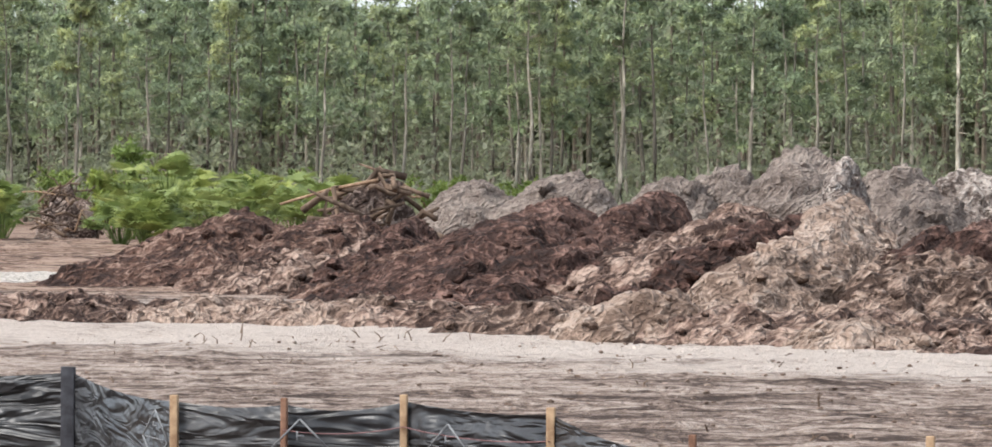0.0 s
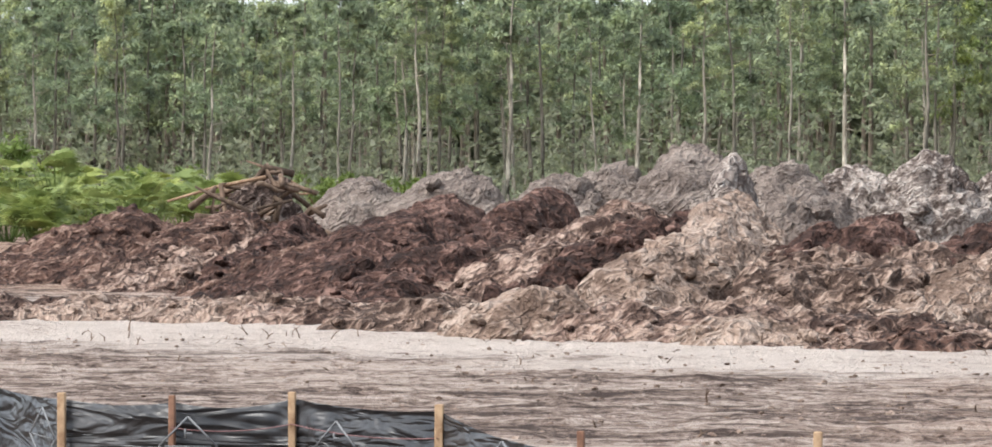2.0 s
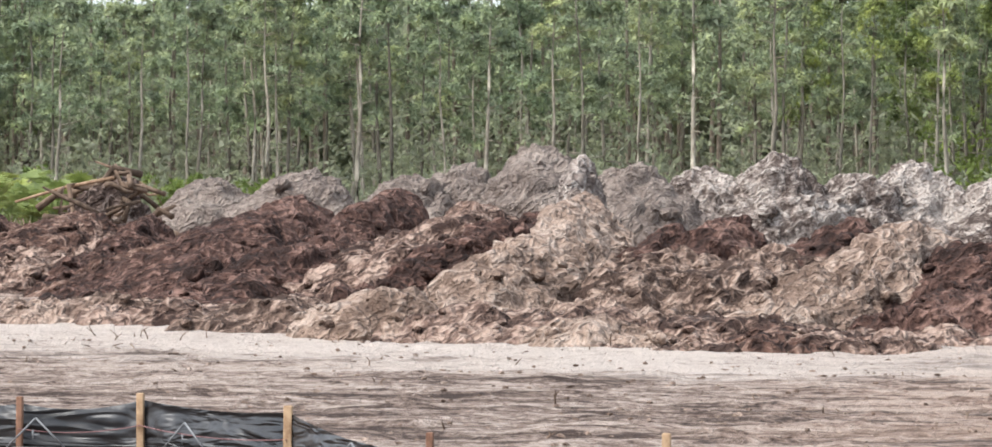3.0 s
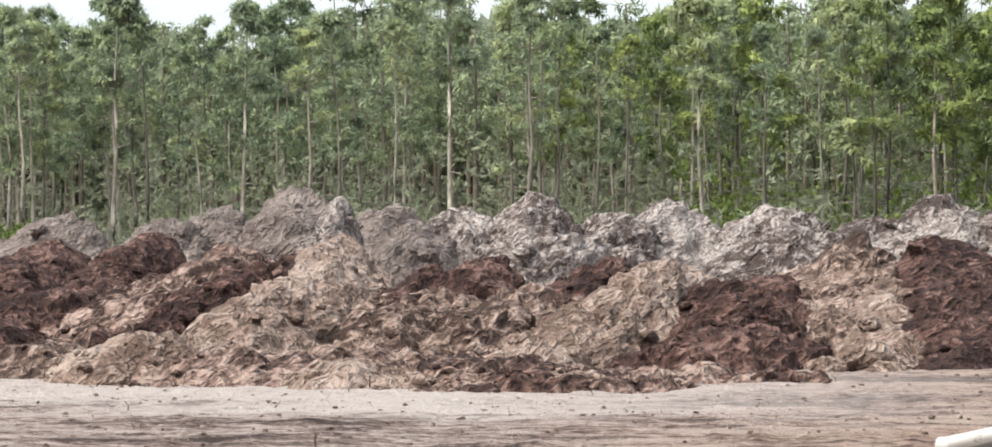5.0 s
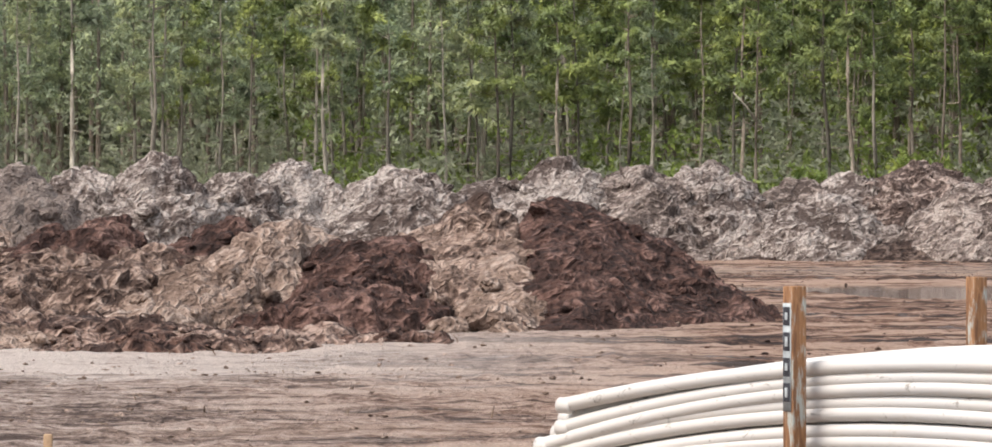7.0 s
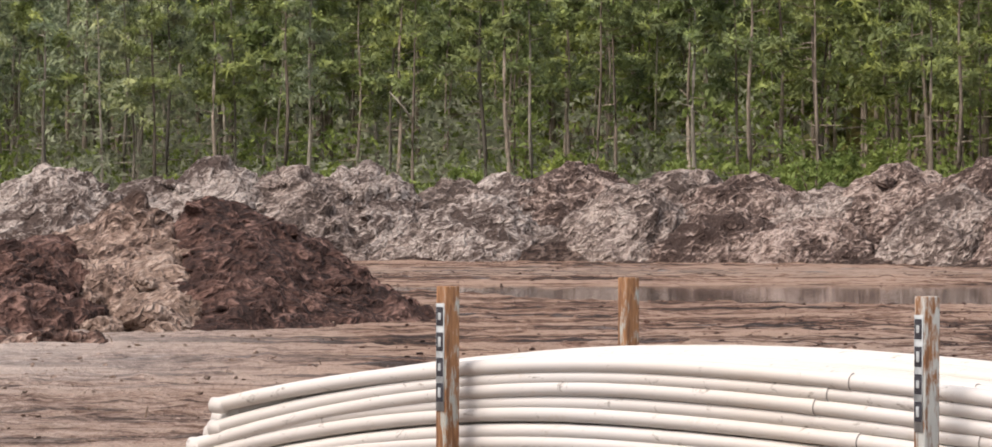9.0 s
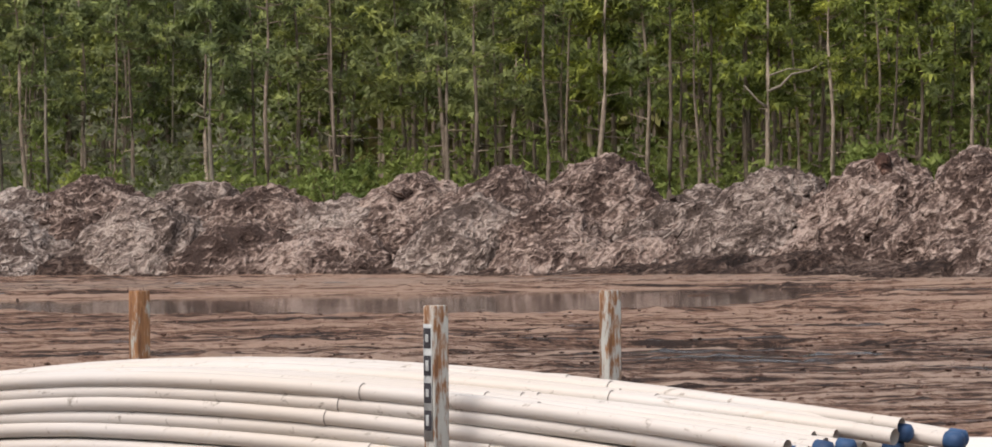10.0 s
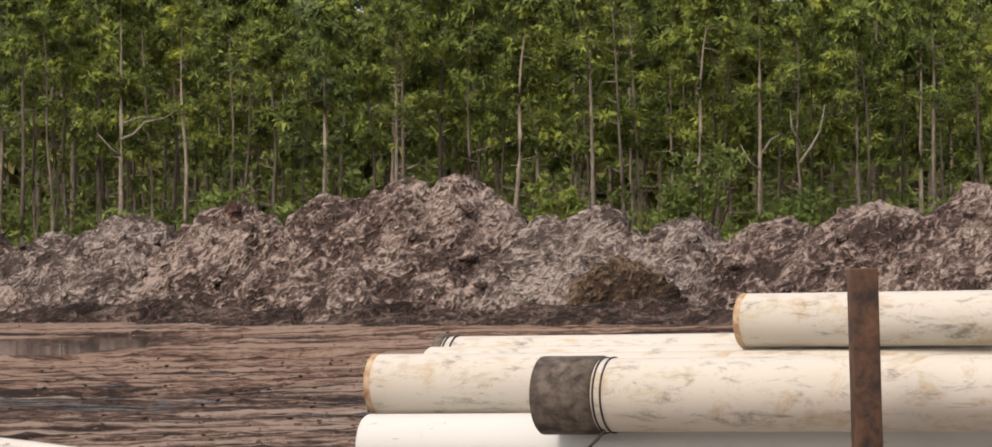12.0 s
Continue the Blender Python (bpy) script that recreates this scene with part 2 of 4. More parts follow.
def fabric():
    n = Nodes("black_silt_fabric")
    p = n.place((1, 1, 1), "object")
    w = n.noise(p, 3.0, 4.0, 0.6)
    f = n.noise(p, 90.0, 2.0)
    tug = n.noise(n.place((0.7, 0.7, 4.2), "object"), 2.6, 2.0, 0.5, 1.3)
    slack = n.noise(n.place((1.0, 1.0, 2.2), "object"), 2.0, 2.0, 0.5, 0.7)
    dust = n.ramp(w, [(0.35, (0.024, 0.025, 0.029)), (0.7, (0.075, 0.076, 0.08))])
    crease = n.math("ADD", n.math("ADD", tug, slack), n.math("MULTIPLY", f, 0.012))
    n.bump(crease, 1.0, 0.12)
    return n.done(dust, 0.4, 0.5)


M_FABRIC = fabric()


def water():
    n = Nodes("puddle_water")
    p = n.place((1, 1, 1))
    n.bump(n.noise(p, 6.0, 2.0), 0.05, 0.01)
    return n.done((0.05, 0.036, 0.03), 0.06, 0.5)


M_WATER = water()


def mud():
    """Site ground: pale sand belt on one side, reddish wet mud on the other."""
    n = Nodes("site_mud")
    p = n.place((1, 1, 1))
    xyz = n.put("SeparateXYZ", Vector=n.put("NewGeometry").outputs["Position"])
    X, Y = xyz.outputs["X"], xyz.outputs["Y"]
    big = n.noise(p, 0.16, 5.0, 0.6, 1.0)
    drag = n.place((0.6, 1.0, 1.0))
    mid = n.noise(drag, 0.9, 8.0, 0.72, 0.9)
    fine = n.noise(p, 4.6, 6.0, 0.75, 0.5)
    crumb = n.noise(p, 13.0, 4.0, 0.7, 0.4)
    grain = n.noise(p, 40.0, 3.0, 0.7)
    belts = n.noise(n.place((0.35, 1.0, 1.0)), 0.35, 4.0, 0.6, 0.8)
    mixf = n.math("ADD", n.math("MULTIPLY", mid, 0.27), n.math("MULTIPLY", fine, 0.33))
    mixf = n.math("ADD", mixf, n.math("MULTIPLY", crumb, 0.18))
    mixf = n.math("ADD", mixf, n.math("MULTIPLY", belts, 0.22))
    pale = n.ramp(mixf, [(0.405, (0.24, 0.185, 0.155)), (0.445, (0.53, 0.44, 0.39)), (0.5, (0.65, 0.565, 0.51))])
    streak = n.noise(n.place((0.1, 1.0, 1.0)), 1.1, 5.0, 0.65, 0.4)     # dragged lengthwise by the machines
    lines = n.noise(n.place((0.13, 1.0, 1.0)), 3.2, 4.0, 0.65, 0.2)
    brownf = n.math("ADD", n.math("MULTIPLY", mixf, 0.78), n.math("MULTIPLY", lines, 0.22))
    brown = n.ramp(brownf, [(0.452, (0.075, 0.052, 0.044)), (0.492, (0.27, 0.2, 0.167)), (0.535, (0.53, 0.435, 0.38))])
    redf = n.math("ADD", n.math("MULTIPLY", mixf, 0.48), n.math("MULTIPLY", streak, 0.32))
    redf = n.math("ADD", redf, n.math("MULTIPLY", lines, 0.2))
    red = n.ramp(redf, [(0.462, (0.045, 0.028, 0.022)), (0.493, (0.245, 0.14, 0.098)), (0.525, (0.485, 0.34, 0.26))])
    # where the pale belt lies: between two lines that run across the site, fraying
    wob = n.math("MULTIPLY", n.math("SUBTRACT", big, 0.5), 5.0)
    fray = n.math("MULTIPLY", n.math("SUBTRACT", mid, 0.5), 7.0)
    yy = n.math("ADD", n.math("ADD", Y, wob), fray)
    near = n.math("MULTIPLY", n.math("SUBTRACT", n.math("ADD", yy, n.math("MULTIPLY", X, 0.6)), 34.2), 0.4, True)
    belt = n.math("MULTIPLY", near, n.math("MULTIPLY", n.math("SUBTRACT", 60.0, yy), 0.25, True))
    side = n.math("MULTIPLY", n.math("SUBTRACT", n.math("ADD", n.math("MULTIPLY", wob, 0.3), 0.0), X), 0.16)
    left = n.math("ADD", side, 0.4, True)
    col = n.mix(left, red, brown)
    col = n.mix(n.math("MULTIPLY", belt, left), col, pale)
    behind = n.math("MULTIPLY", n.math("MULTIPLY", n.math("SUBTRACT", Y, 60.0), 0.2, True), 0.75)     # bare mud behind the windrow
    col = n.mix(n.math("MULTIPLY", behind, left), col, red)
    dry = n.math("ADD", Y, n.math("MULTIPLY", n.math("SUBTRACT", mixf, 0.5), 60.0))     # dry margin behind the puddles
    dry = n.math("MULTIPLY", n.math("MULTIPLY", n.math("SUBTRACT", dry, 78.5), 0.5, True), n.math("MULTIPLY", n.math("SUBTRACT", 85.5, dry), 0.5, True))
    col = n.mix(n.math("MULTIPLY", n.math("SUBTRACT", 1.0, left), n.math("MULTIPLY", dry, 0.55)), col, (0.45, 0.35, 0.285))
    col = n.mix(1.0, col, n.ramp(grain, [(0.3, (0.75, 0.74, 0.73)), (0.7, (1.15, 1.15, 1.15))]), "MULTIPLY")
    # a soaked belt where the machines turn, and wet slicks in it
    soak = n.math("ADD", Y, n.math("MULTIPLY", n.math("SUBTRACT", n.math("ADD", n.math("MULTIPLY", streak, 0.6), n.math("MULTIPLY", belts, 0.4)), 0.5), 26.0))
    soak = n.math("MULTIPLY", n.math("MULTIPLY", n.math("SUBTRACT", soak, 30.0), 0.3, True), n.math("MULTIPLY", n.math("SUBTRACT", 49.0, soak), 0.3, True))
    soak = n.math("MULTIPLY", soak, n.math("MULTIPLY", n.math("SUBTRACT", X, 3.5), 0.25, True))
    slick = n.ramp(redf, [(0.465, (0.03, 0.018, 0.014)), (0.493, (0.17, 0.105, 0.078)), (0.522, (0.48, 0.375, 0.31))])
    col = n.mix(n.math("MULTIPLY", soak, 0.6), col, slick)
    wet = n.ramp(n.math("ADD", n.math("MULTIPLY", mid, 0.5), n.math("MULTIPLY", belts, 0.5)), [(0.38, (0.3, 0.3, 0.3)), (0.44, (0.9, 0.9, 0.9))])
    n.bump(n.math("ADD", n.math("MULTIPLY", fine, 0.8), n.math("MULTIPLY", crumb, 0.6)), 1.0, 0.2)
    dull = n.math("MAXIMUM", wet, left)
    gloss = n.ramp(streak, [(0.37, (0.15, 0.15, 0.15)), (0.41, (0.85, 0.85, 0.85))])
    return n.done(col, n.mix(soak, dull, gloss), 0.16)


M_MUD = mud()

# ------------------------------------------------------------ mesh tools


def hash3(i, j, k, seed):
    h = (i * 374761393 + j * 668265263 + k * 2147483647 + seed * 144665) & 0xFFFFFFFF
    h = ((h ^ (h >> 13)) * 1274126177) & 0xFFFFFFFF
    h = ((h ^ (h >> 16)) * 2246822519) & 0xFFFFFFFF
    return ((h ^ (h >> 15)) & 0xFFFF) / 65535.0


def vnoise(p, seed=0):
    """Smooth value noise in 0..1 at the rows of p."""
    q = np.floor(p).astype(np.int64)
    f = p - q
    f = f * f * f * (f * (f * 6 - 15) + 10)
    out = 0
    for a in (0, 1):
        for b in (0, 1):
            for c in (0, 1):
                w = (f[:, 0] if a else 1 - f[:, 0]) * (f[:, 1] if b else 1 - f[:, 1]) * (f[:, 2] if c else 1 - f[:, 2])
                out = out + w * hash3(q[:, 0] + a, q[:, 1] + b, q[:, 2] + c, seed)
    return out


def fbm(p, seed=0, octaves=4, gain=0.5):
    total, amp, norm = 0, 1.0, 0.0
    for o in range(octaves):
        total = total + amp * vnoise(p * 2.03 ** o, seed + o * 17)
        norm += amp
        amp *= gain
    return total / norm


def worley(p, seed=0):
    """Distance to the nearest of scattered points, and that point's random number."""
    q = np.floor(p).astype(np.int64)
    best = np.full(len(p), 9.0)
    tag = np.zeros(len(p))
    for a in (-1, 0, 1):
        for b in (-1, 0, 1):
            for c in (-1, 0, 1):
                i, j, k = q[:, 0] + a, q[:, 1] + b, q[:, 2] + c
                hx = hash3(i, j, k, seed)
                hy = (hx * 7919.0) % 1.0
                hz = (hx * 104729.0) % 1.0
                d = (i + hx - p[:, 0]) ** 2 + (j + hy - p[:, 1]) ** 2 + (k + hz - p[:, 2]) ** 2
                near = d < best
                best = np.where(near, d, best)
                tag = np.where(near, hy, tag)
    return np.sqrt(best), tag


def grid_mesh(name, pts, rows, cols, keep=None):
    """A mesh on a rows x cols lattice of points."""
    idx = np.arange(rows * cols).reshape(rows, cols)
    q = np.stack([idx[:-1, :-1], idx[:-1, 1:], idx[1:, 1:], idx[1:, :-1]], -1).reshape(-1, 4)
    if keep is not None:
        q = q[keep[q].all(1)]
        used = np.unique(q)
        remap = np.zeros(rows * cols, int)
        remap[used] = np.arange(len(used))
        pts, q = pts[used], remap[q]
    me = bpy.data.meshes.new(name)
    me.from_pydata(pts.tolist(), [], q.tolist())
    me.polygons.foreach_set("use_smooth", [True] * len(me.polygons))
    return me


def link(name, me, material, parent=None, label=""):
    ob = new(name, me)
    if not me.materials:
        me.materials.append(material)
    if parent:
        ob.parent = parent
    return tagged(ob, label)


def part(name, bm, material, parent, label="", smooth=True):
    me = bpy.data.meshes.new(name)
    bm.to_mesh(me)
    bm.free()
    if smooth:
        me.polygons.foreach_set("use_smooth", [True] * len(me.polygons))
    return link(name, me, material, parent, label)


def spot(p, d):
    """The ground place at bearing p (1/6800 rad) and distance d."""
    return d * math.sin(p / F), d * math.cos(p / F)


def high(e, d):
    """The height of a thing that stands e (1/6800 rad) below eye level at distance d."""
    return EYE_Z - e * d / F


def tube(bm, pts, radii, sides=8, caps=True):
    """A tapered tube through points."""
    rings = []
    for i, p in enumerate(pts):
        a = Vector(pts[max(i - 1, 0)])
        b = Vector(pts[min(i + 1, len(pts) - 1)])
        q = (b - a).to_track_quat("Z", "X")
        rings.append([bm.verts.new(Vector(p) + q @ Vector((radii[i] * math.cos(k * math.tau / sides), radii[i] * math.sin(k * math.tau / sides), 0))) for k in range(sides)])
    for r, s in zip(rings, rings[1:]):
        for k in range(sides):
            bm.faces.new((r[k], r[(k + 1) % sides], s[(k + 1) % sides], s[k]))
    if caps:
        bm.faces.new(rings[0][::-1])
        bm.faces.new(rings[-1])
    return rings


def box(bm, size, m=Matrix(), bevel=0.0):
    made = bmesh.ops.create_cube(bm, size=1, matrix=m @ Matrix.Diagonal((*size, 1)))
    if bevel:
        edges = list({e for v in made["verts"] for e in v.link_edges})
        bmesh.ops.bevel(bm, geom=edges, offset=bevel, segments=2, affect="EDGES", profile=0.5)


# ------------------------------------------------------------ ground
def puddle_mask(x, y):
    """1 inside the hollows that hold water."""
    m = np.zeros_like(x)
    for p, d, rx, ry in ((1130, 69, 7.0, 8.5), (1720, 76, 6.5, 3.4), (1480, 70.5, 5.0, 3.4), (620, 71, 5.5, 4.0), (-2190, 80, 4.2, 8.0), (1900, 62, 3.0, 1.6),
                         (1650, 48, 2.8, 1.6), (900, 44, 2.4, 1.2), (2600, 74, 6.0, 4.0)):
        cx, cy = spot(p, d)
        m = np.maximum(m, np.clip(1.6 - 1.6 * np.sqrt(((x - cx) / rx) ** 2 + ((y - cy) / ry) ** 2), 0, 1))
    return m


def ground_height(x, y):
    p = np.stack([x * 0.35, y * 0.35, np.zeros_like(x)], 1)
    h = 0.07 + 0.09 * (fbm(p, 3, 3) - 0.5)
    h += 0.075 * (fbm(p * np.array([4.0, 6.0, 1.0]), 9, 4, 0.75) - 0.5)
    h += 0.13 * np.clip(fbm(p * 10.0, 19, 3, 0.65) - 0.55, 0, 1)
    # tyre ruts that run across the site
    rut = np.sin((y + 0.12 * x + 1.5 * vnoise(p * 0.4, 5)) * 2.6)
    h += 0.018 * rut * (vnoise(p * 0.7, 31) > 0.42)
    h = np.maximum(h, 0.012)
    m = puddle_mask(x, y)
    return h * (1 - 0.6 * m) - 0.26 * m * (0.5 + 0.8 * vnoise(p * 1.5, 41))


def build_ground():
    ys = [10.0]
    while ys[-1] < 135:
        ys.append(ys[-1] + max(0.09, ys[-1] * 0.0045))
    ys = np.array(ys)
    xs = np.arange(-58, 82, 0.17)
    X, Y = np.meshgrid(xs, ys)
    x, y = X.ravel(), Y.ravel()
    keep = np.abs(x - 0.065 * y) < 0.46 * y + 3
    z = np.zeros_like(x)
    z[keep] = ground_height(x[keep], y[keep])
    rim = np.clip(np.minimum((y - 10) / 4, (0.46 * y + 3 - np.abs(x - 0.065 * y)) / 4), 0, 1) * np.clip((134 - y) / 6, 0, 1)
    z = z * rim - 0.24 * (1 - rim)          # runs down to the outer plain
    me = grid_mesh("ground", np.stack([x, y, z], 1), len(ys), len(xs), keep)
    tagged(link("ground", me, M_MUD), "churned sandy mud with ruts and puddles", "ground", kind="structure")
    far = bmesh.new()
    bmesh.ops.create_grid(far, x_segments=8, y_segments=8, size=2500, matrix=Matrix.Translation((0, 0, -0.25)))
    tagged(part("ground_far", far, M_MUD, None), "flat brown earth reaching to the horizon", "ground", kind="structure")
    for i, (p, d, rx, ry) in enumerate(((1250, 70, 15, 10), (-2190, 80, 6, 10), (1400, 47, 9, 5), (2600, 74, 8, 6))):
        cx, cy = spot(p, d)
        bm = bmesh.new()
        bmesh.ops.create_circle(bm, cap_ends=True, segments=48, radius=1, matrix=Matrix.Translation((cx, cy, -0.006 * i)) @ Matrix.Diagonal((rx, ry, 1, 1)))
        tagged(part("water", bm, M_WATER, None), "shallow brown puddle on wet mud", "puddle", kind="structure")


build_ground()

# ------------------------------------------------------------ spoil heaps
CLODS = {}
for mat in (M_DARK, M_BROWN, M_MIXED, M_TAN, M_SANDY, M_GREY, M_DULLGREY, M_GREYBROWN, M_PALEGREY, M_OLIVE, M_CHALKY):
    CLODS[mat.name] = []
    for k in range(3):
        bm = bmesh.new()
        bmesh.ops.create_icosphere(bm, subdivisions=2, radius=1)
        cv = np.array([w.co for w in bm.verts])
        cv = cv * (1 + 0.9 * (fbm(cv * 1.3 + 5 * k, 31 + k, 3) - 0.5))[:, None]
        for w, c in zip(bm.verts, cv):
            w.co = c
        me = bpy.data.meshes.new("clod")
        bm.to_mesh(me)
        bm.free()
        me.polygons.foreach_set("use_smooth", [True] * len(me.polygons))
        me.materials.append(mat)
        CLODS[mat.name].append(me)


def heap(name, label, p, d, e_top, left, right, material, front=None, back=None, seed=1, lump=1.0, cell=0.042, blunt=0.22, lean=0.0, group="spoil heaps", clods=0, clod_size=0.09, settle=0.1):
    """A dumped heap: its peak at bearing p and distance d, slopes reaching left and right metres away."""
    H = high(e_top, d) - settle * lump
    H = max(H, 0.12)
    front = front or 1.5 * H
    back = back or 1.1 * H
    us = np.arange(-left * 1.3, right * 1.3, cell)
    vs = np.arange(-front * 1.3, back * 1.2, cell * 1.15)
    U, V = np.meshgrid(us, vs)
    u, v = U.ravel(), V.ravel()
    cx, cy = spot(p, d)
    ws = np.stack([u + cx, v + cy, np.full_like(u, seed * 3.7)], 1)
    # an uneven outline
    warp = (fbm(ws * 0.55, seed, 2) - 0.5) * 0.9
    uu = u - lean * np.clip(-v / front, 0, 1) * left
    r = np.sqrt((uu / np.where(uu < 0, left, right)) ** 2 + (v / np.where(v < 0, front, back)) ** 2) * (1 + 0.42 * warp)
    k = blunt
    prof = 1 - (np.sqrt(r * r + k * k) - k) / (math.sqrt(1 + k * k) - k)
    h = H * prof
    hh = h.reshape(U.shape)
    gy, gx = np.gradient(hh, cell * 1.15, cell)
    n = np.stack([-gx.ravel(), -gy.ravel(), np.ones_like(u)], 1)
    n /= np.linalg.norm(n, axis=1)[:, None]
    pts = np.stack([u, v, h], 1)
    q = pts + np.array([cx, cy, seed * 5.0])
    bent = q + 0.7 * np.stack([fbm(q * 1.1, seed, 3), fbm(q * 1.1, seed + 1, 3), fbm(q * 1.1, seed + 2, 3)], 1)
    drag = np.stack([(0.8 * bent[:, 0] + 0.6 * bent[:, 2]) * 0.45, bent[:, 1] * 0.7, (0.8 * bent[:, 2] - 0.6 * bent[:, 0]) * 1.1], 1)
    ridged = 1 - np.abs(2 * fbm(drag * 0.8, seed + 5, 2) - 1) * 2.6
    c1, t1 = worley(drag * 1.7, seed)
    lobes = np.abs(2 * vnoise(drag * 2.7, seed + 6) - 1)          # rounded slumps with sharp creases
    curls = np.abs(2 * vnoise(drag * 6.1 + 0.6 * lobes[:, None], seed + 7) - 1)
    knobs = np.abs(2 * vnoise(bent * 5.3, seed + 8) - 1)
    clod = fbm(q * 9.0, seed + 13, 2, 0.6) - 0.5
    fade = np.clip(prof * 6 + 0.4, 0.25, 1)
    top = 1 - 0.55 * np.clip(prof * 2 - 1.2, 0, 1)
    disp = lump * fade * (0.12 * ridged * top + 0.2 * (0.55 - c1) * (0.2 + t1) + 0.16 * top * (lobes - 0.4) + 0.12 * (curls - 0.4) + 0.045 * (knobs - 0.4) + 0.07 * clod) - 0.03 * lump
    pts = pts + n * disp[:, None]
    pts[:, 2] += 0.04
    keep = h > -0.25
    me = grid_mesh(name, pts, len(vs), len(us), keep)
    ob = link(name, me, material)
    ob.location = (cx, cy, 0)
    seat = np.flatnonzero((prof > 0.06) & (prof < 0.9) & (v < -0.1 * front))
    pick = random.Random(seed)
    for k in range(clods if len(seat) else 0):
        at = pts[seat[pick.randrange(len(seat))]]
        size = clod_size * (0.5 + 1.2 * pick.random() ** 2)
        lump_ob = link("clod", CLODS[material.name][pick.randrange(3)], material, ob)
        lump_ob.matrix_basis = pose(*at, pick.uniform(-30, 30), pick.uniform(-30, 30), pick.uniform(0, 360)) @ Matrix.Diagonal((size * 1.4, size, size * 0.8, 1))
    return tagged(ob, label, "soil heap", group)


# low windrow along the foot of the front heaps
for i, (p, d, e, l, r, m) in enumerate((
        (-2080, 53.6, 170, 2.2, 2.0, M_MIXED), (-1850, 53.4, 176, 2.0, 2.2, M_TAN), (-1600, 52.2, 178, 2.0, 2.0, M_TAN), (-1400, 51, 180, 1.8, 1.6, M_MIXED),
        (-1290, 49.4, 178, 1.4, 1.4, M_TAN), (-1157, 47.2, 164, 1.0, 1.3, M_SANDY), (-1020, 46.5, 190, 1.3, 1.3, M_MIXED), (-870, 45.8, 195, 1.4, 1.4, M_MIXED),
        (-800, 44.6, 218, 0.9, 1.0, M_SANDY), (-640, 45.4, 205, 1.6, 1.5, M_MIXED), (-480, 44.9, 222, 1.3, 1.2, M_MIXED), (-330, 44.9, 240, 1.2, 1.3, M_MIXED),
        (-720, 44.4, 240, 0.8, 0.8, M_MIXED), (-610, 44.3, 243, 0.9, 0.8, M_MIXED), (-510, 44.3, 246, 0.8, 0.9, M_BROWN), (-400, 44.4, 250, 0.9, 0.8, M_MIXED), (-270, 44.6, 252, 1.0, 0.9, M_MIXED), (-170, 45.2, 254, 0.8, 0.8, M_BROWN))):
    heap("spoil_ridge", "low clumpy ridge of scraped sandy soil at the foot of heaps", p, d, e, l, r, m, front=1.0, back=2.2, seed=60 + i, lump=0.9, cell=0.055, blunt=0.5, group="scraped ridges", clods=16, clod_size=0.05)

# front row of dumped heaps
DARKL = "dark brown dumped topsoil heap with loose clods"
TANL = "tan and brown sandy heap with dark streaks"
def toe(p):
    """Distance of the foot of the front row at bearing p."""
    return float(np.interp(p, [-1900, -1600, -1400, -1250, -1100, -980, -400, 0, 150], [70.5, 66.5, 61.5, 58, 53.5, 49.3, 48.6, 49.0, 50.2]))


